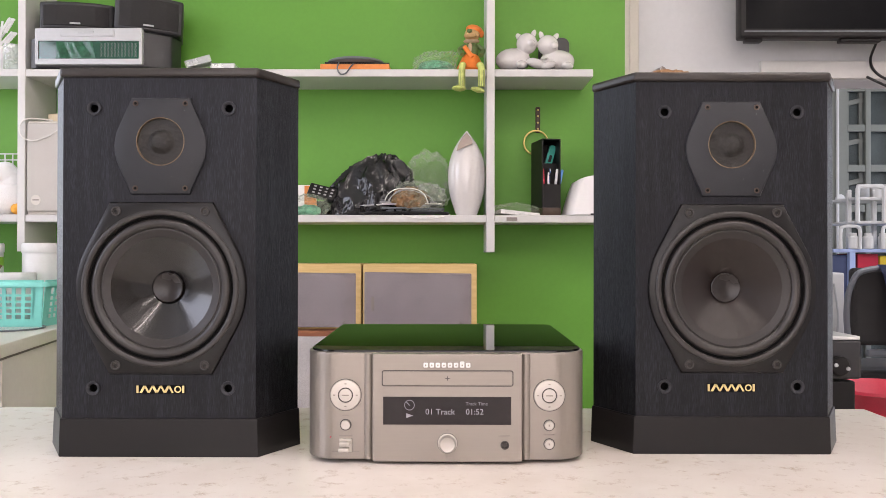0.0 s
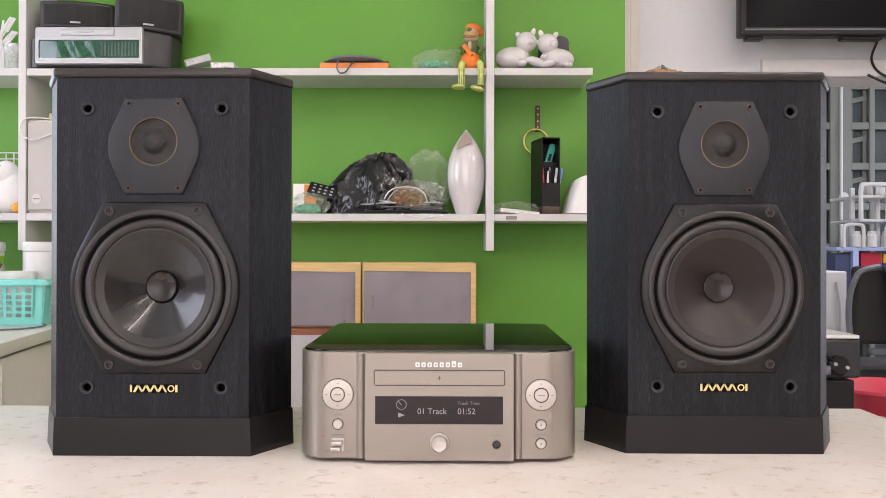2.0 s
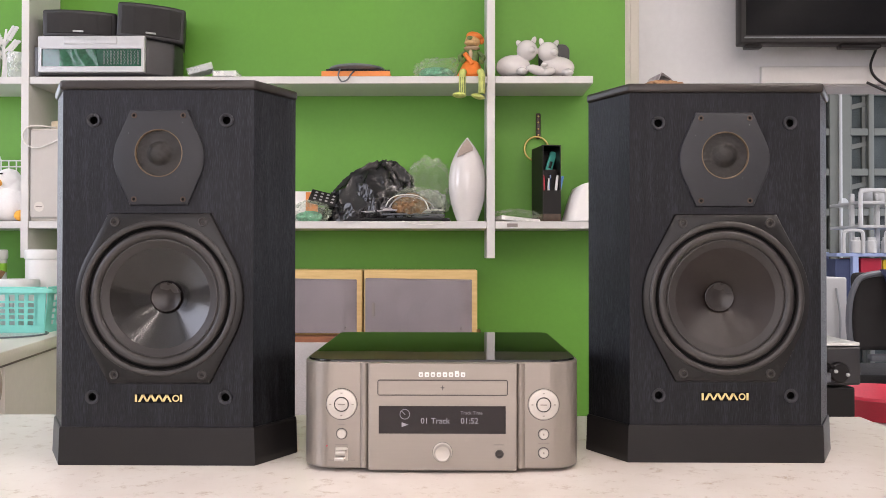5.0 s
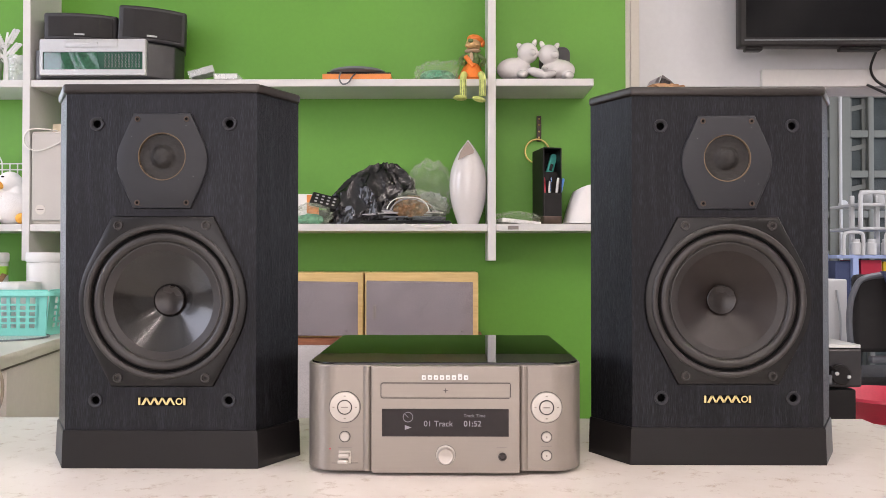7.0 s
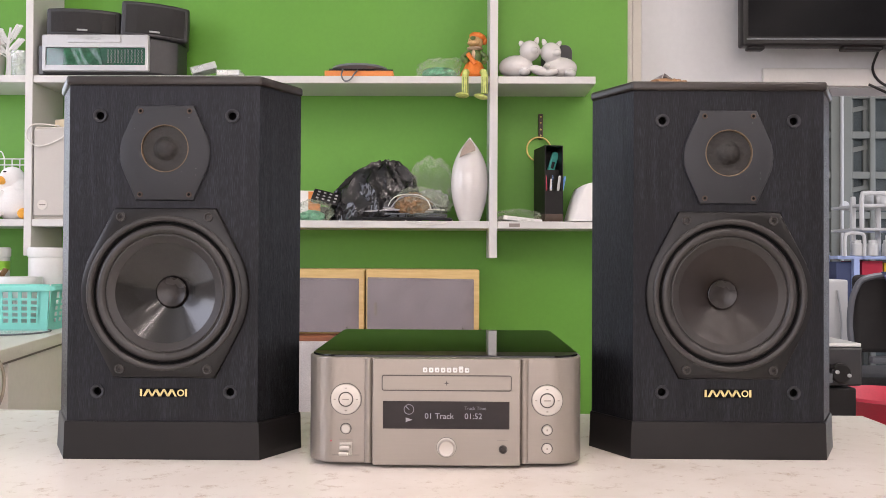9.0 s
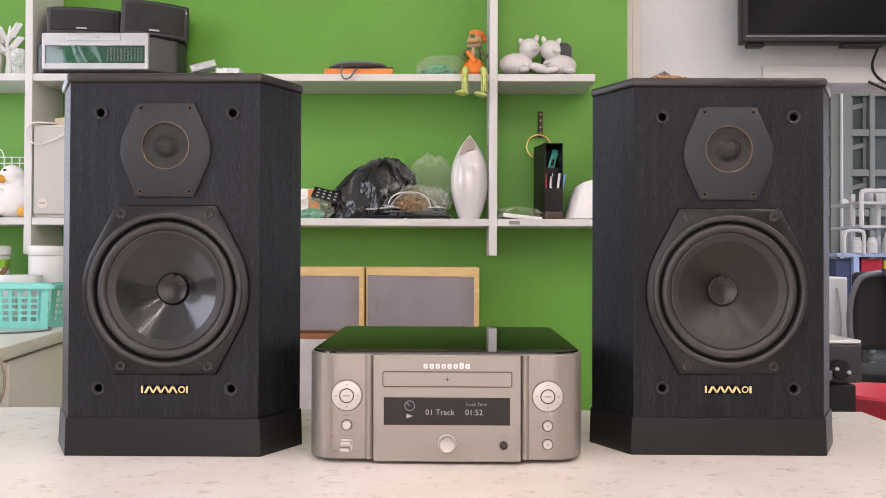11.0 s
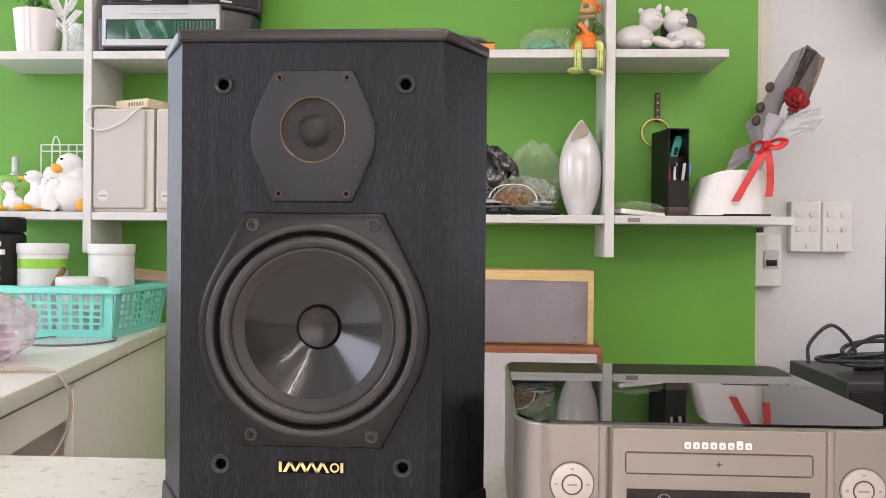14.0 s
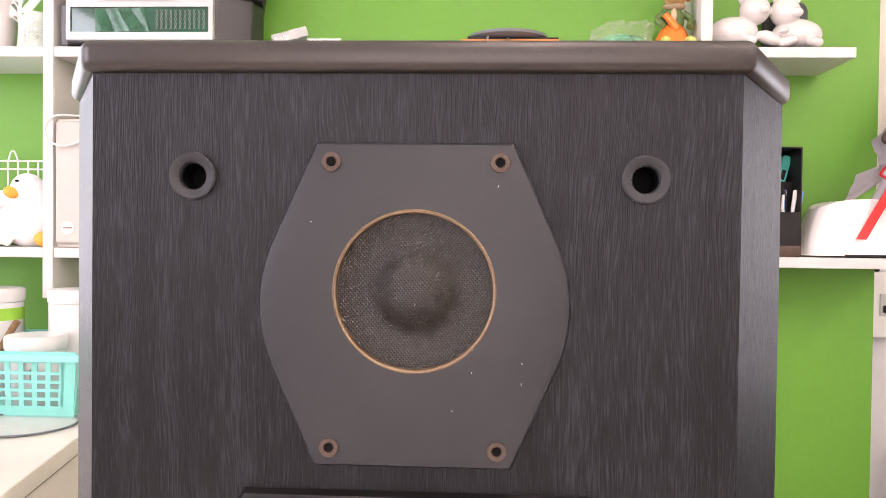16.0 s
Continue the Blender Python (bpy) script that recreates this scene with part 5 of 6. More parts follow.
# paper-wrapped flowers in a white base
def flowers():
    e = thing("bouquet", pose(0.490, 2.435, T2 + 0.0005), "grey-wrapped red rose bouquet in a white base with ribbon", "bouquet")
    b, rings = bmesh.new(), []
    for i in range(9):
        t = i / 8
        k = 1 - 0.06 * t ** 4
        ring = []
        for j in range(32):
            a = 2 * math.pi * j / 32
            c, s = math.cos(a), math.sin(a)
            c, s = math.copysign(abs(c) ** 0.6, c), math.copysign(abs(s) ** 0.6, s)
            x = 0.092 * k * c + (0.026 * t if c < 0 else 0.0)
            z = 0.112 * t * (1 - 0.16 * max(0.0, -c) ** 3)
            ring.append(b.verts.new((x, 0.062 * k * s + 0.004 * math.sin(9 * a) * t, z + 0.003)))
        rings.append(ring)
    for p, q in zip(rings, rings[1:]):
        band(b, p, q)
    b.faces.new(rings[-1])
    b.faces.new(rings[0][::-1])
    bmesh.ops.recalc_face_normals(b, faces=b.faces)
    part("paper_base", b, PAPER, e, "white folded paper base")
    part("base_board", box(-0.02, 0.093, -0.068, 0.05, 0, 0.006, 0.001), PLASTIC, e, "thin dark board")
    kx, ky, kz = 0.080, -0.046, 0.178                                # the knot

    def fold(name, pts, y, curl, seed, m, label="", ripple=0.004):
        part(name, sheet([(kx + x, kz + z) for x, z in pts], ky + y, curl, seed, ripple=ripple), m, e, label)
    part("stem_wrap", tube(bend([(kx - 0.030, ky + 0.022, 0.085), (kx - 0.008, ky + 0.016, 0.140), (kx, ky + 0.012, kz), (kx + 0.030, ky + 0.016, kz + 0.07)], 6), [0.020, 0.019, 0.018, 0.017, 0.016, 0.015, 0.015, 0.014, 0.013, 0.013, 0.013, 0.014, 0.015, 0.016, 0.018, 0.020, 0.022, 0.024, 0.026], 14), WRAP, e, "gathered grey paper")
    fold("paper_fold", [(0.070, 0.230), (0.105, 0.247), (0.025, 0.035), (-0.036, 0.046)], 0.000, 0.010, 1.3, WRAP, "long grey paper fold")
    fold("patterned_panel", [(0.105, 0.241), (0.132, 0.230), (0.077, 0.131), (0.043, 0.097)], 0.006, 0.004, 2.9, WRAP_DARK, "dark speckled paper")
    fold("paper_fold", [(0.110, 0.252), (0.146, 0.225), (0.118, 0.118), (0.060, 0.060)], 0.014, 0.006, 4.1, WRAP_BROWN, "grey-brown paper fold")
    fold("tan_lining", [(0.138, 0.226), (0.158, 0.219), (0.116, 0.103), (0.100, 0.110)], 0.020, 0.002, 5.7, WRAP_TAN, "tan paper edge")
    fold("collar", [(-0.040, 0.055), (0.008, 0.104), (0.016, 0.000), (-0.022, -0.004)], -0.006, 0.016, 6.2, WRAP, "grey collar of paper", 0.006)
    fold("paper_tail", [(-0.066, -0.012), (-0.006, 0.014), (-0.010, -0.020), (-0.092, -0.076)], 0.010, 0.006, 7.7, WRAP, "grey paper tail")
    fold("film", [(0.050, 0.070), (0.148, 0.097), (0.150, 0.042), (0.014, 0.006)], -0.004, 0.024, 8.4, WRAP_CLEAR, "pale clear wrapping", 0.010)
    fold("film", [(0.062, 0.060), (0.150, 0.066), (0.118, 0.030), (0.030, 0.010)], -0.016, 0.016, 9.9, WRAP_CLEAR, "pale clear wrapping", 0.010)
    rs = bmesh.new()
    for k in range(30):
        a, r = k * 2.4, 0.003 + 0.0009 * k
        ball(0.014, 0.0035, 0.015, pose(r * math.cos(a), r * math.sin(a), 0.004 * math.cos(k), 20, 0, math.degrees(a) + 90), 2, bm=rs)
    part("rose", rs, ROSE, e, "dark red rose", at=pose(kx + 0.070, ky - 0.012, kz + 0.108, 70, 0, 20))
    for x, z in ((-0.022, 0.058), (0.010, 0.140), (-0.012, 0.090)):
        part("dry_twig", ball(0.011, 0.007, 0.014, pose(kx + x, ky - 0.012, kz + z, 0, 20, 0), 2), LEATHER, e)

    def ribbon(pts, w):
        b, prev = bmesh.new(), None
        for p in bend(pts, 6):
            cur = (b.verts.new((p.x - w / 2, p.y, p.z)), b.verts.new((p.x + w / 2, p.y - 0.002, p.z)), b.verts.new((p.x + w / 2, p.y + 0.0005, p.z)), b.verts.new((p.x - w / 2, p.y + 0.002, p.z)))
            if prev:
                band(b, prev, cur)
            prev = cur
        bmesh.ops.recalc_face_normals(b, faces=b.faces)
        return b
    part("ribbon_tail", ribbon([(kx, ky - 0.020, kz - 0.006), (kx - 0.026, ky - 0.030, kz - 0.052), (kx - 0.052, ky - 0.028, kz - 0.100), (kx - 0.076, ky - 0.030, kz - 0.142)], 0.019), RIBBON, e)
    part("ribbon_tail", ribbon([(kx + 0.002, ky - 0.020, kz - 0.006), (kx + 0.006, ky - 0.030, kz - 0.052), (kx + 0.008, ky - 0.028, kz - 0.096), (kx + 0.004, ky - 0.030, kz - 0.130)], 0.017), RIBBON, e)
    for pts, w in (([(0, 0), (-0.024, 0.004), (-0.038, -0.014), (-0.022, -0.022), (0, -0.004)], 0.016), ([(0, 0), (0.026, 0.010), (0.046, 0.006), (0.024, -0.010), (0, -0.004)], 0.014)):
        part("bow_loop", tube(bend([(kx + x, ky - 0.022 - 0.006 * (i % 2), kz + z) for i, (x, z) in enumerate(pts)], 6), 0.0075, 10, flat=0.35), RIBBON, e)
    part("knot", ball(0.010, 0.010, 0.011, pose(kx, ky - 0.022, kz - 0.002), 2), RIBBON, e)


flowers()


# ---- left end of the lower shelf ----
def white_speaker(x, w, label):
    e = thing("bookshelf_speaker", pose(x, 2.352, T2 + 0.0005), label, "loudspeaker", "pair of white bookshelf speakers")
    part("cabinet", box(-w / 2, w / 2, 0.006, 0.155, 0, 0.262, 0.003), CREAM, e)
    g = part("grille", box(-w / 2 + 0.003, w / 2 - 0.019, -0.006, 0.006, 0.008, 0.256, 0.005, 3), GRILLE_WHITE, e, "pale grille cloth")
    part("badge", lathe([(0.014, 0), (0.014, -0.0012), (0, -0.0014)], 28, "y"), CREAM, g).location = (-w / 2 + 0.030, -0.006, 0.040)
    part("badge_bar", box(-w / 2 + 0.021, -w / 2 + 0.039, -0.0082, -0.0072, 0.0385, 0.0415), PRINT, g)


GRILLE_WHITE = cloth_mat("white_grille_cloth", (0.47, 0.445, 0.41), (0.54, 0.515, 0.48), 900)
MODEM = mat("yellowed_plastic", (0.62, 0.52, 0.36), 0.45, var=0.06, bump=0.03)
white_speaker(-1.0325, 0.155, "white bookshelf speaker with a looped white cable")
white_speaker(-0.870, 0.155, "white bookshelf speaker behind a black loudspeaker")
mod = thing("modem", pose(-1.005, 2.392, T2 + 0.2630), "cream network adapter lying on a white speaker", "adapter")
part("case", box(-0.055, 0.055, -0.03, 0.04, 0, 0.024, 0.003), MODEM, mod, at=pose(0, 0, 0, 0, 0, -22))
for k in range(6):
    part("vent_slot", box(-0.01 + 0.009 * k, -0.005 + 0.009 * k, -0.0308, -0.0295, 0.006, 0.016), PRINT, mod, at=pose(0, 0, 0, 0, 0, -22))
solo("plug", lathe([(0, 0), (0.010, 0), (0.010, 0.016), (0.006, 0.020), (0.006, 0.034), (0, 0.034)], 16), CREAM, "small cream plug on a white speaker", "plug", at=pose(-0.905, 2.39, T2 + 0.263))
solo("white_cable", tube(bend([(-0.945, 2.385, T2 + 0.280), (-0.985, 2.343, T2 + 0.262), (-1.03, 2.340, T2 + 0.225), (-1.085, 2.338, T2 + 0.205), (-1.118, 2.337, T2 + 0.220), (-1.120, 2.337, T2 + 0.250), (-1.095, 2.345, T2 + 0.268), (-1.02, 2.40, T2 + 0.266)]), 0.0022, 6), WHITE_WIRE, "thin white cable looped over a white speaker", "cable")


def toy_duck(m, label, lumps, extras):
    e = thing("toy_duck", m, label, "toy duck", "row of toy ducks")
    part("body", fuse(lumps, 0.0024), PLUSH, e)
    for name, b, material in extras:
        part(name, b, material, e)


def big_duck():
    """A plump goose looking back, with a ruffled breast and a raised wing tip."""
    w = ball(0.058, 0.042, 0.050, pose(0.004, 0.004, 0.048), 4)
    ball(0.034, 0.030, 0.032, pose(-0.002, 0.006, 0.122), bm=w)
    ball(0.026, 0.024, 0.034, pose(0.016, 0.008, 0.092), bm=w)
    ball(0.030, 0.018, 0.016, pose(-0.034, -0.004, 0.098, 0, 28, 0), 3, bm=w)
    ball(0.016, 0.014, 0.020, pose(-0.050, -0.006, 0.094), 2, bm=w)
    rnd = random.Random(4)
    for k in range(26):
        a, h = rnd.uniform(-0.9, 0.9), rnd.uniform(0.012, 0.078)
        ball(0.011, 0.007, 0.016, pose(-0.036 + 0.022 * a, -0.030 - 0.004 * math.cos(2 * a), h, 0, 24 * a, 0), 2, bm=w)
    return w, [("beak", ball(0.016, 0.014, 0.012, pose(-0.022, -0.022, 0.112, 0, 30, 0), 2), BEAK),
               ("foot", ball(0.016, 0.018, 0.016, pose(0.050, -0.030, 0.016), 2), BEAK),
               ("foot", ball(0.014, 0.016, 0.007, pose(-0.068, -0.020, 0.007), 2), BEAK),
               ("eye", ball(0.005, 0.002, 0.0025, pose(-0.008, -0.024, 0.136), 2), VOID)]


def duckling(s, lean):
    w = ball(0.026 * s, 0.022 * s, 0.019 * s, pose(0, 0, 0.098 * s))
    tube(bend([(0.004 * s, 0, 0.094 * s), (0.012 * s, 0, 0.060 * s), (0.010 * s, 0, 0.030 * s)], 5), [0.013 * s + 0.0014 * s * i for i in range(11)], 14, bm=w)
    ball(0.040 * s, 0.030 * s, 0.032 * s, pose(0.010 * s + lean, 0, 0.031 * s), bm=w)
    return w, [("beak", ball(0.013 * s, 0.010 * s, 0.006 * s, pose(-0.030 * s, -0.004 * s, 0.094 * s, 0, 16, 0), 2), BEAK),
               ("foot", ball(0.026 * s, 0.016 * s, 0.011 * s, pose(-0.014 * s, -0.030 * s, 0.011 * s), 2), BEAK),
               ("eye", ball(0.003 * s, 0.002 * s, 0.003 * s, pose(-0.012 * s, -0.020 * s, 0.102 * s), 1), VOID)]


toy_duck(pose(-1.196, 2.400, T2 + 0.0005), "large white plush toy duck with a ruffled breast", *big_duck())
toy_duck(pose(-1.282, 2.385, T2 + 0.0005), "middle-sized white toy duckling with an upright neck", *duckling(0.92, 0.004))
toy_duck(pose(-1.344, 2.375, T2 + 0.0005), "smallest white toy duckling", *duckling(0.66, 0.008))
wr = thing("wire_rack", pose(-1.20, 2.49, T2 + 0.0005), "small white wire rack behind toy ducks", "wire rack")
for z in (0.168, 0.186):
    part("rail", tube([(-0.121, 0, z), (0.060, 0, z)], 0.002, 6), WHITE_PL, wr)
for x in (-0.121, -0.091, -0.068, -0.045, -0.022, 0.005, 0.032, 0.060):
    part("bar", tube([(x, 0, 0), (x, 0, 0.186)], 0.002, 6), WHITE_PL, wr)
part("hook", tube(bend([(-0.09, 0, 0.186), (-0.084, 0, 0.206), (-0.076, 0, 0.206), (-0.068, 0, 0.186)], 4), 0.002, 6), WHITE_PL, wr)
gt = thing("pump_tin", pose(-1.345, 2.46, T2 + 0.0005), "green tin with leaf cut-outs and a chrome pump", "tin")
part("tin", prism([(x, y) for x, y in round_rect(-0.062, 0.062, -0.034, 0.034, 0.020)], 0, 0.098, 0.004, 2), LIME_TIN, gt)
rnd = random.Random(9)
for k in range(22):
    part("leaf_mark", ball(0.0075, 0.0012, 0.0034, pose(rnd.uniform(-0.045, 0.045), -0.0342, rnd.uniform(0.012, 0.088), 0, rnd.uniform(-80, 80), 0), 2), LEAF, gt)
part("pump", lathe([(0.013, 0.097), (0.013, 0.104), (0.009, 0.108), (0.009, 0.146), (0.006, 0.150), (0, 0.150)], 18), SATIN, gt, "chrome pump").location = (-0.030, 0, 0)

# ---- the two speaker pairs below the shelves ----
def tower(x, label):
    e = thing("floor_speaker", pose(x, 2.262, 0), label, "loudspeaker", "wood floor speakers")
    part("cabinet", box(-0.163, 0.163, 0.006, 0.262, 0, 0.778, 0.002), RED_WOOD, e)
    part("grille", box(-0.150, 0.150, -0.004, 0.008, 0.02, 0.764, 0.004), GRILLE_PALE, e, "pale grey grille cloth")


tower(0.000, "red-brown wooden floor speaker with a pale grille")
tower(-0.328, "red-brown wooden floor speaker behind the table")


def lying(x, label, badge):
    e = thing("bookshelf_speaker", pose(x, 2.322, 0.7785), label, "loudspeaker", "yellow wood speakers")
    part("cabinet", box(-0.157, 0.157, 0.0, 0.20, 0, 0.180, 0.003), YELLOW_WOOD, e)
    n = 14
    b, cols = bmesh.new(), []
    for i in range(n + 1):
        u = i / n
        gx = -0.151 + 0.293 * u
        gy = -0.014 + 0.013 * max(0.0, (u - 0.90) / 0.10) ** 2
        cols.append([b.verts.new((gx, 0.001, 0.005)), b.verts.new((gx, gy, 0.007)), b.verts.new((gx, gy, 0.154 - 0.004 * u)), b.verts.new((gx, 0.001, 0.158 - 0.004 * u))])
    for p, q in zip(cols, cols[1:]):
        band(b, p, q)
    b.faces.new(cols[0])
    b.faces.new(cols[-1][::-1])
    bmesh.ops.recalc_face_normals(b, faces=b.faces)
    g = part("grille", b, GRILLE, e, "grey-violet grille cloth")
    if badge:
        part("badge", box(-0.132, -0.125, -0.0158, -0.0138, 0.052, 0.090, 0.0005), PRINT, g, "plain grey badge")
    part("pin", lathe([(0.003, 0), (0.002, -0.002), (0, -0.0022)], 10, "y"), PRINT, g).location = (0.112, -0.014, 0.02)


lying(-0.008, "yellow wood bookshelf speaker lying on its side", True)
lying(-0.326, "yellow wood bookshelf speaker next to its twin", False)

# ---- the desk with the basket ----
DK = pose(-0.885, 2.02, 0, 0, 0, 9.4)
dk = thing("desk", DK, "pale beige desk with an end cabinet", "desk")
part("desk_top", box(-0.60, 0.0, -0.86, 0.500, 0.772, 0.800, 0.003), DESK_TOP, dk)
part("cabinet", box(-0.58, -0.012, -0.235, 0.485, 0.0, 0.7655, 0.002), DESK, dk)
part("cabinet_edge", box(-0.022, -0.006, -0.275, -0.238, 0.0, 0.7655, 0.001), DESK, dk)
part("drawer", box(-0.56, -0.010, -0.84, -0.278, 0.705, 0.7655, 0.002), DESK, dk)
part("end_panel", box(-0.58, -0.012, -0.86, -0.842, 0.0, 0.7655, 0.002), DESK, dk)
part("back_panel", box(-0.58, -0.565, -0.84, -0.278, 0.0, 0.704), RED_WOOD, dk)
# dark strip painted in for the shade in the gap under the top
part("shadow_gap", box(-0.02, -0.007, -0.86, 0.48, 0.7660, 0.7715), PRINT, dk)


def basket():
    e = thing("basket", pose(-1.140, 2.262, 0.8005), "turquoise plastic basket with square holes", "basket")
    bx, by, h = 0.185, 0.135, 0.118
    part("base", box(-bx, bx, -by, by, 0, 0.004, 0.001), TURQUOISE, e)

    def side(n, length, m, name):
        b = box(-length, length, -0.0012, 0.0012, 0.0, 0.020)
        box(-length, length, -0.0012, 0.0012, 0.098, h, bm=b)
        step = 2 * length / n
        for k in range(n + 1):
            x = -length + k * step
            w = 0.0045 if 0 < k < n else 0.024
            box(max(-length, x - w), min(length, x + w), -0.0012, 0.0012, 0.020, 0.098, bm=b)
        for z in (0.033, 0.0485, 0.064, 0.0795):
            box(-length, length, -0.0011, 0.0011, z - 0.0028, z + 0.0028, bm=b)
        for v in b.verts:
            v.co.y -= 0.16 * v.co.z
            v.co.x *= 1 + 0.13 * v.co.z / length * 1.0
        part(name, b, TURQUOISE, e, at=m)
    side(16, bx, pose(0, -by, 0), "side")
    side(16, bx, pose(0, by, 0, 0, 0, 180), "side")
    side(11, by, pose(bx, 0, 0, 0, 0, 90), "end")
    side(11, by, pose(-bx, 0, 0, 0, 0, -90), "end")
    bX, bY = bx + 0.022, by + 0.022
    b = plate([(x, y) for x, y in round_rect(-bX - 0.006, bX + 0.006, -bY - 0.006, bY + 0.006, 0.02)], [round_rect(-bX + 0.002, bX - 0.002, -bY + 0.002, bY - 0.002, 0.014)], 0.012, 0, 0.002)
    part("rim", b, TURQUOISE, e, at=pose(0, 0, h - 0.004, -90))
    return e


basket()


def tub(m, r, h, label, band_mat, group="white tubs"):
    e = thing("tub", m, label, "tub", group)
    part("body", lathe([(0, 0), (r * 0.93, 0), (r * 0.96, 0.004), (r * 0.96, h - 0.028), (r * 0.90, h - 0.024), (0, h - 0.024)], 36), WHITE_PL, e)
    part("lid", lathe([(r * 0.98, h - 0.026), (r, h - 0.022), (r, h - 0.004), (r * 0.96, h), (0, h)], 36), WHITE_PL, e)
    if band_mat:
        part("label_band", lathe([(r * 0.965, h - 0.062), (r * 0.965, h - 0.038)], 36, closed_ends=False), band_mat, e, "green paper band")
    for k in range(3):
        part("print_bar", box(-0.004 + 0.010 * k, -0.001 + 0.010 * k, -r * 0.99, -r * 0.955, 0.05, 0.075 + 0.01 * (k % 2)), LABEL_GREY, e)


tub(pose(-1.215, 2.310, 0.8055), 0.060, 0.208, "white tub with a green label band in the basket", LABEL_GREEN)
tub(pose(-1.042, 2.315, 0.8055), 0.056, 0.208, "white lidded tub standing in the basket", None)
tub(pose(-1.066, 2.205, 0.8055), 0.054, 0.130, "low white tub in front of taller ones", None)
dj = thing("supplement_jar", pose(-1.318, 2.30, 0.8055), "black jar with pale bars of print", "jar")
part("body", lathe([(0, 0), (0.056, 0), (0.058, 0.004), (0.058, 0.225), (0.05, 0.235), (0, 0.235)], 36), PLASTIC, dj)
part("lid", lathe([(0.056, 0.236), (0.058, 0.240), (0.058, 0.268), (0.054, 0.272), (0, 0.272)], 36), PLASTIC, dj)
for z, w in ((0.180, 0.03), (0.140, 0.018), (0.115, 0.018), (0.200, 0.02)):
    part("print_bar", box(0.012, 0.012 + w, -0.062, -0.050, z, z + 0.012), PAPER, dj)
part("green_band", lathe([(0.0585, 0.07), (0.0585, 0.085)], 36, closed_ends=False), LABEL_GREEN, dj)
solo("wooden_scoop", tube(bend([(-1.175, 2.262, 0.885), (-1.150, 2.255, 0.925), (-1.128, 2.250, 0.955)], 4), 0.007, 8, flat=0.4), BROWN, "small wooden scoop leaning on a tub", "scoop")
solo("cardboard_sheet", prism(round_rect(-0.10, 0.10, -0.03, 0.03, 0.004), 0, 0.006), WRAP_TAN, "pale card sheet leaning behind the tubs", "card", at=pose(-1.00, 2.425, 0.930, 20, 6, 0))
ds = thing("disc", pose(-1.015, 2.065, 0.8006), "clear round disc lying on the desk", "disc")
part("plate", lathe([(0.012, 0), (0.090, 0), (0.092, 0.0015), (0.090, 0.003), (0.012, 0.003)], 48), CLEAR, ds)
part("edge", tube([(0.091 * math.cos(a), 0.091 * math.sin(a), 0.0025) for a in [2 * math.pi * i / 48 for i in range(48)]], 0.0022, 6, True), GREY_METAL, ds)
pk = thing("pink_bag", pose(-1.075, 1.755, 0.8005), "pink translucent plastic bag full of cables", "plastic bag")
part("film", crumple(0.132, 0.13, 0.135, 57, 0.20, 1.3, 5), PINK_BAG, pk)
random.seed(21)
for k in range(18):
    pts = [(random.uniform(-0.10, 0.11), random.uniform(-0.10, 0.02), random.uniform(0.010, 0.060)) for _ in range(6)]
    part("cable", tube(bend(pts, 6), 0.004, 6), (GREY_WIRE, BLACK_WIRE, GREY_METAL)[k % 3], pk)
solo("desk_cable", tube(bend([(-1.02, 1.62, 0.803), (-0.93, 1.64, 0.803), (-0.842, 1.650, 0.804), (-0.808, 1.652, 0.775), (-0.802, 1.650, 0.725), (-0.812, 1.630, 0.680), (-0.818, 1.58, 0.662), (-0.812, 1.50, 0.680)]), 0.003, 8), TAN_WIRE, "tan cable looping down over the desk edge", "cable")

# ---- black equipment behind the table ----
sb = thing("equipment_case", pose(0.882, 2.33, 0), "black equipment case with a cable coiled on top", "equipment case")
part("case", box(-0.185, 0.150, -0.13, 0.22, 0, 0.719, 0.004), DARK_PL, sb)
part("front_frame", box(-0.180, 0.145, -0.137, -0.128, 0.03, 0.700, 0.003), PLASTIC, sb)
cc = thing("coiled_cable", pose(0.882, 2.34, 0.7195), "black mains cable coiled on the case", "cable")
random.seed(31)
for k in range(6):
    r1, r2, z = random.uniform(0.09, 0.13), random.uniform(0.05, 0.075), 0.008 + 0.007 * k
    ox, oy, tilt = random.uniform(-0.06, 0.0), random.uniform(-0.02, 0.02), random.uniform(-0.03, 0.03)
    part("loop", tube([(ox + r1 * math.cos(a), oy + r2 * math.sin(a), z + tilt * math.cos(a + k) + 0.005) for a in [2 * math.pi * i / 36 for i in range(36)]], 0.0058, 8, True), BLACK_WIRE, cc)
for cx, rr, h in ((-0.158, 0.058, 0.112), (-0.040, 0.080, 0.088)):
    part("arch", tube(bend([(cx - rr, 0.0, 0.02), (cx - rr * 0.9, 0.01, h * 0.6), (cx, 0.015, h), (cx + rr * 0.8, 0.01, h * 0.65), (cx + rr, 0, 0.02)], 6), 0.0045, 8), BLACK_WIRE, cc)
part("plug", box(-0.025, 0.020, -0.07, -0.035, 0.022, 0.046, 0.005), BLACK_WIRE, cc)

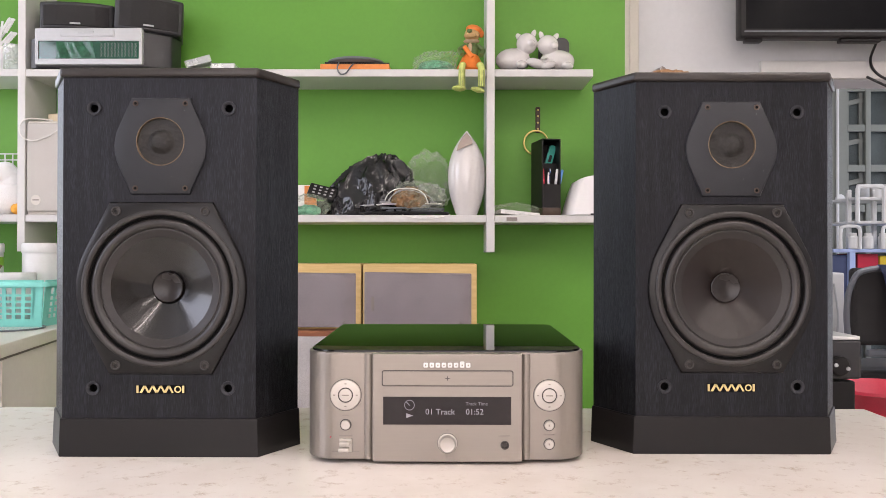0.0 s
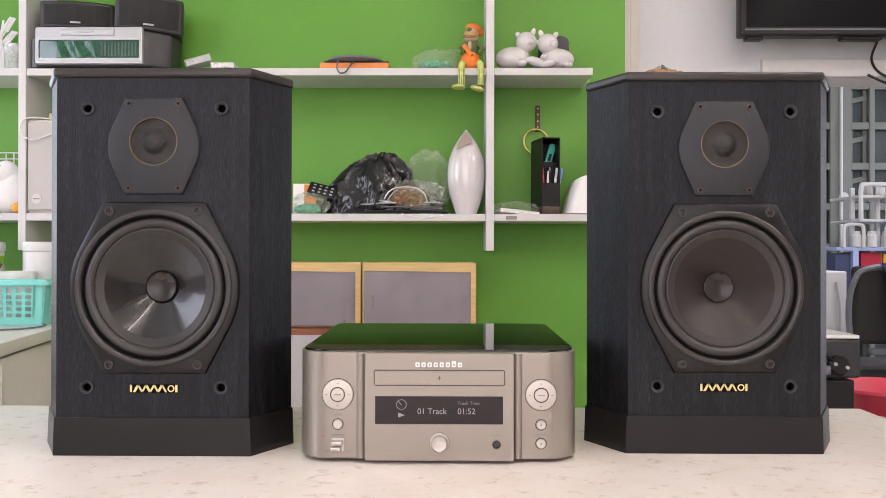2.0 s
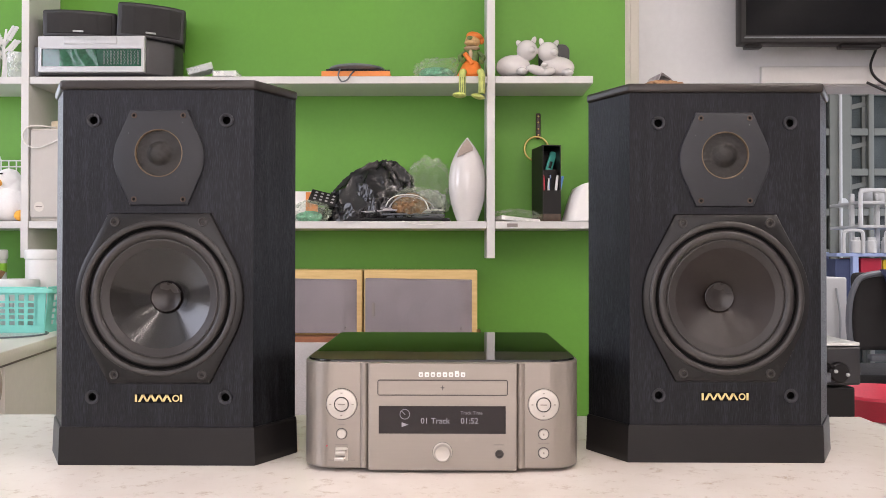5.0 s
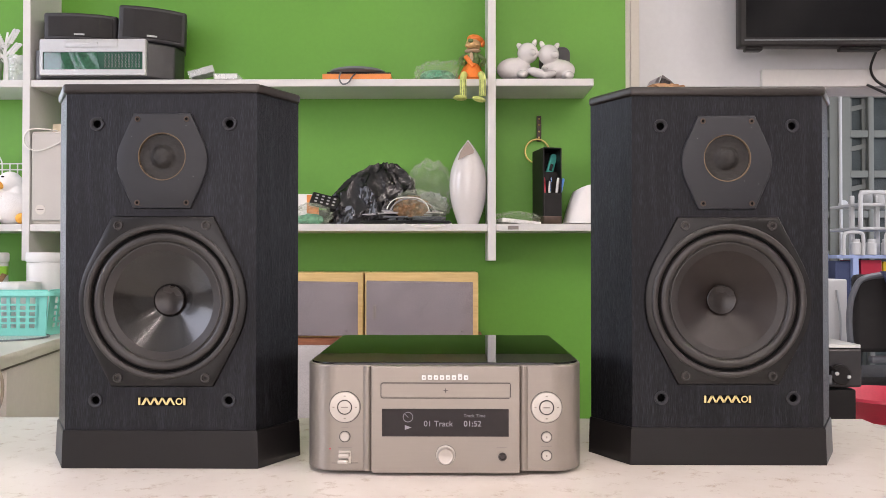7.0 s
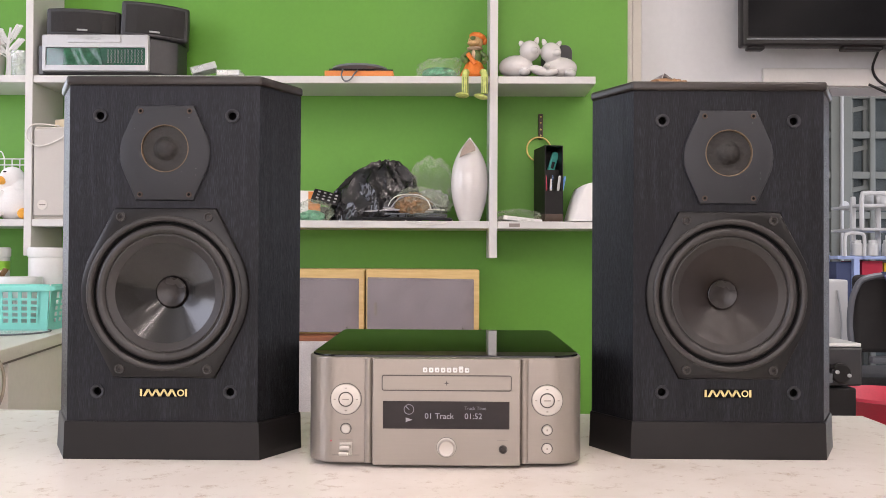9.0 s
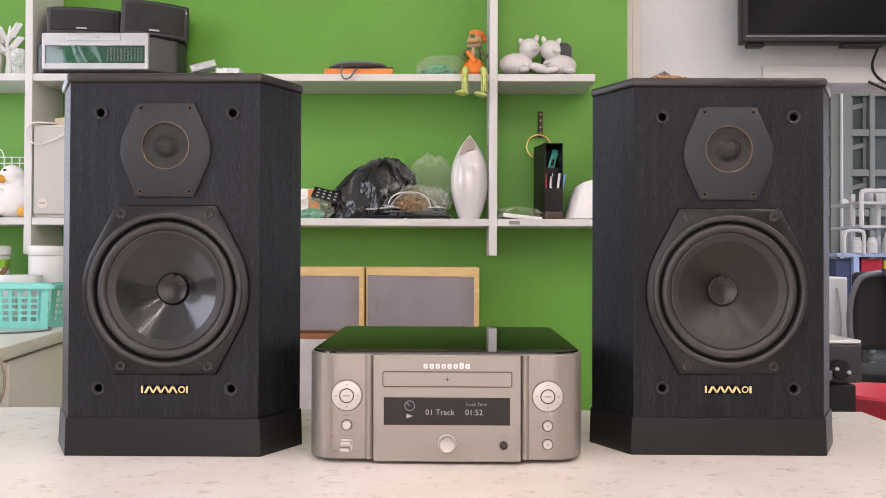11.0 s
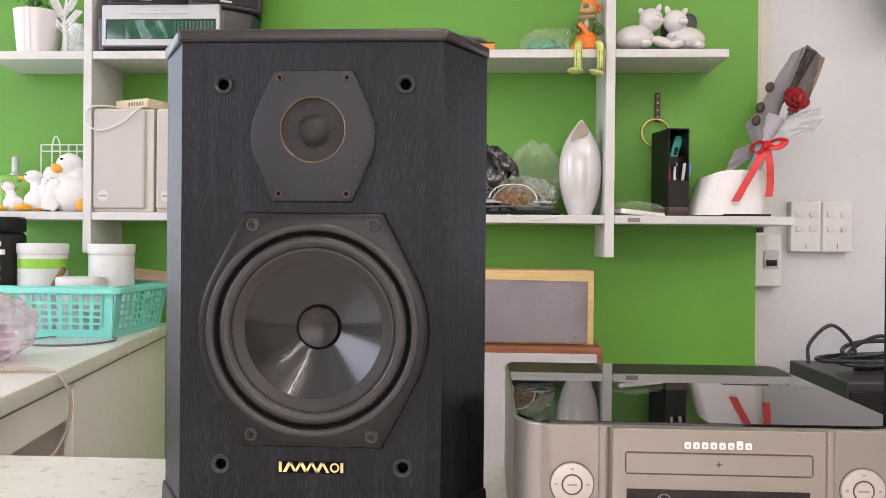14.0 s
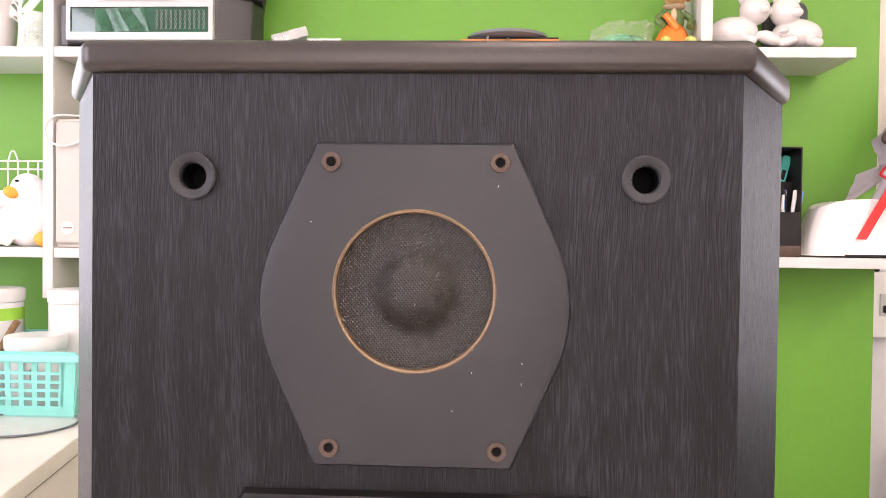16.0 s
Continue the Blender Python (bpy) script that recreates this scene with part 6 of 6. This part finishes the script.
hm = thing("folding_machine", pose(0.982, 2.05, 0), "black machine with a hinged metal arm", "machine")
part("body", box(-0.09, 0.060, -0.02, 0.30, 0, 0.684, 0.004), PLASTIC, hm)
part("head", box(-0.09, 0.070, -0.03, 0.30, 0.690, 0.783, 0.006), DARK_PL, hm, "dark grey head")
part("top_edge", box(-0.09, 0.066, -0.03, 0.30, 0.784, 0.792, 0.001), WHITE_PL, hm, "pale top plate")
part("arm", tube([(-0.085, -0.045, 0.782), (-0.050, -0.047, 0.765), (-0.004, -0.047, 0.733)], 0.007, 8, flat=0.5), PLASTIC, hm)
part("lower_arm", box(-0.09, -0.01, -0.050, -0.040, 0.700, 0.722, 0.002), GREY_METAL, hm)
part("hinge", lathe([(0.024, 0), (0.024, -0.012), (0.020, -0.016), (0, -0.016)], 28, "y"), PLASTIC, hm).location = (0.012, -0.034, 0.722)
for x, z in ((0.000, 0.726), (0.028, 0.718)):
    part("bolt", lathe([(0.005, 0), (0.004, -0.005), (0, -0.006)], 14, "y"), SATIN, hm).location = (x, -0.049, z)
part("bolt", lathe([(0.009, 0), (0.008, -0.005), (0, -0.006)], 14, "y"), SATIN, hm).location = (-0.060, -0.031, 0.748)

# ---- the back room through the doorway ----
rd = thing("red_tub", pose(1.62, 2.98, 0), "red plastic tub on a white stool", "tub")
part("stool", box(-0.10, 0.25, -0.14, 0.2, 0, 0.430, 0.01), WHITE_PL, rd)
part("bowl", lathe([(0, 0.431), (0.14, 0.432), (0.19, 0.505), (0.20, 0.510), (0.195, 0.520), (0.13, 0.442), (0, 0.442)], 36), RED_PL, rd)
ch = thing("office_chair", pose(1.985, 3.55, 0), "black chair with a dark navy garment on its back", "chair")
part("back", box(-0.20, 0.22, 0, 0.05, 0.60, 0.93, 0.02, 3), BLACK_CLOTH, ch)
part("seat", box(-0.24, 0.24, 0.03, 0.48, 0.42, 0.49, 0.02, 3), BLACK_CLOTH, ch)
part("frame_tube", tube(bend([(-0.20, -0.02, 0.50), (-0.235, -0.02, 0.70), (-0.215, -0.02, 0.86), (-0.13, -0.02, 0.925), (0.2, -0.02, 0.93)]), 0.013, 10), GREY_METAL, ch)
part("lower_frame", box(-0.14, 0.3, -0.02, 0.02, 0.555, 0.585, 0.008), GREY_METAL, ch)
for x in (-0.2, 0.2):
    for y in (0.06, 0.44):
        part("leg", tube([(x, y, 0), (x, y, 0.43)], 0.012, 8), GREY_METAL, ch)
b = bmesh.new()
cols = []
for i in range(25):
    u = i / 24
    col = []
    for j in range(17):
        v = j / 16
        x = -0.12 + 0.40 * u
        z = 0.945 - 0.36 * v * (0.75 + 0.25 * math.sin(3 * u + 0.7)) if u > 0.04 else 0.945 - 0.10 * v
        y = -0.045 - 0.018 * math.sin(u * 22 + v * 3) * (0.3 + v) - 0.02 * v
        col.append(b.verts.new((x + 0.05 * v * (1 - u), y, z)))
    cols.append(col)
for p, q in zip(cols, cols[1:]):
    for j in range(16):
        b.faces.new((p[j], q[j], q[j + 1], p[j + 1]))
bmesh.ops.solidify(b, geom=b.faces[:], thickness=0.006)
solo("navy_garment", b, NAVY, "dark navy garment draped over the chair", "garment", at=pose(1.985, 3.55, 0))
fz = thing("white_cabinet", pose(1.845, 3.95, 0), "small white cabinet beside the chair", "cabinet")
part("body", box(-0.16, 0.10, 0, 0.3, 0, 0.90, 0.008), WHITE_PL, fz)
part("handle", tube(bend([(0.055, -0.008, 0.55), (0.062, -0.012, 0.70), (0.045, -0.008, 0.85)], 5), 0.005, 8), SATIN, fz)

rk = thing("storage_rack", pose(2.57, 5.2, 0), "pale blue metal rack with jars and boxes", "storage rack")
for x in (0.02, 0.75):
    for y in (0.0, 0.4):
        part("post", box(x - 0.018, x + 0.018, y - 0.018, y + 0.018, 0, 1.03, 0.003), SKY_METAL, rk)
for z in (0.25, 0.62, 1.0):
    part("shelf", box(-0.10, 0.85, -0.02, 0.42, z, z + 0.022, 0.003), SKY_METAL, rk)
for z in (1.0,):
    for sx, x in ((-1, -0.06), (1, 0.20), (1, 0.42), (1, 0.66)):
        part("white_hoop", tube(bend([(x, -0.03, z + 0.02), (x, -0.03, z + 0.13), (x + 0.02, -0.03, z + 0.16), (x + 0.10, -0.03, z + 0.16), (x + 0.12, -0.03, z + 0.13), (x + 0.12, -0.03, z + 0.02)], 5), 0.011, 8), WHITE_PL, rk)
for x in (0.06, 0.22):
    part("upper_post", box(x - 0.014, x + 0.014, 0.10, 0.13, 1.022, 1.40, 0.006), WHITE_PL, rk)
for z in (1.18, 1.33):
    part("upper_shelf", box(0.05, 0.85, 0.02, 0.40, z, z + 0.018, 0.004), WHITE_PL, rk)
part("upper_hoop", tube(bend([(0.06, 0.0, 1.19), (0.06, 0.0, 1.38), (0.085, 0.0, 1.41), (0.20, 0.0, 1.41), (0.225, 0.0, 1.38), (0.225, 0.0, 1.19)], 5), 0.014, 8), WHITE_PL, rk)
random.seed(41)
for k in range(7):
    x = 0.16 + 0.085 * k
    jr = thing("storage_jar", pose(2.57 + x, 5.33, 1.3485 if k < 5 else 1.3485), "white lidded storage jar on the rack", "jar", "jars on the rack")
    part("body", lathe([(0, 0), (0.036, 0), (0.038, 0.004), (0.038, 0.062), (0, 0.062)], 20), WHITE_PL if k % 3 else LABEL_GREY, jr)
    part("lid", lathe([(0.040, 0.063), (0.040, 0.084), (0.036, 0.088), (0, 0.088)], 20), WHITE_PL, jr)
for k in range(8):
    x = 0.03 + 0.095 * k
    jr = thing("storage_jar", pose(2.57 + x, 5.20, 1.0225), "small white jar on the blue shelf", "jar", "jars on the rack")
    part("body", lathe([(0, 0), (0.030, 0), (0.032, 0.004), (0.032, 0.072), (0.024, 0.08), (0.024, 0.098), (0, 0.10)], 18), WHITE_PL, jr)
for x0, x1, z0, z1, m, lab in ((-0.09, 0.06, 0.84, 0.985, NAVY, "dark blue carton under the shelf"), (0.07, 0.20, 0.90, 0.99, RED_PL, "red carton under the shelf"), (0.21, 0.55, 0.88, 0.98, YELLOW_PL, "yellow carton under the shelf"), (0.56, 0.8, 0.87, 0.98, RED_PL, "red carton beside a yellow one")):
    solo("carton", box(2.57 + x0, 2.57 + x1, 5.22, 5.5, 0.6425, z1, 0.004), m, lab, "carton", "cartons on the rack")

# steel grille with panes at the end of the back room
gd = thing("steel_grille_door", pose(0, 6.2, 0), "cream painted steel grille door with dark panes", "grille door")
COLS = ((2.50, 2.62), (2.66, 2.78), (2.845, 2.890), (3.045, 3.180), (3.220, 3.395), (3.435, 3.610), (3.650, 3.825), (3.865, 4.04))
EDGES = [2.46] + [v for c in COLS for v in c] + [4.10]
for k in range(0, len(EDGES), 2):
    part("upright", box(EDGES[k], EDGES[k + 1], -0.02, 0.02, 0, 2.7, 0.004), GRID_PAINT, gd)
ROWS_Z = [0.13 + 0.30 * k for k in range(9)]
for c, (x0, x1) in enumerate(COLS):
    for k, z in enumerate(ROWS_Z):
        part("cross_bar", box(x0 + 0.001, x1 - 0.001, -0.016, 0.016, z - 0.026, z + 0.026, 0.003), GRID_PAINT, gd)
        part("pane", box(x0 - 0.01, x1 + 0.01, 0.05, 0.058, z + 0.02, z + 0.28), PANE, gd)
        if c in (3, 5, 7):
            part("inner_frame", box(x0 + 0.006, x0 + 0.030, 0.022, 0.040, z + 0.028, z + 0.272), GRID_PAINT, gd)
            part("inner_frame", box(x1 - 0.030, x1 - 0.006, 0.022, 0.040, z + 0.028, z + 0.272), GRID_PAINT, gd)
            part("slanted_bar", box(-(x1 - x0) / 2, (x1 - x0) / 2, 0.018, 0.034, -0.018, 0.018, 0.002), GRID_PAINT, gd, at=pose((x0 + x1) / 2, 0, z + 0.20, 0, -13, 0))
part("backing", box(2.46, 4.10, 0.06, 0.08, 0, 2.7), GRID_PAINT, gd)
part("door_edge", tube([(2.965, -0.03, 0), (2.965, -0.03, 2.7)], 0.012, 8), WHITE_PL, gd)
part("latch", lathe([(0.035, 0), (0.035, -0.012), (0.012, -0.014), (0, -0.014)], 20, "y"), WHITE_PL, gd).location = (2.985, -0.022, 1.40)
solo("door_leaf", box(1.60, 2.44, 6.15, 6.22, 0, 2.7, 0.004), WHITE_WALL, "white door leaf beside the grille", "door leaf")
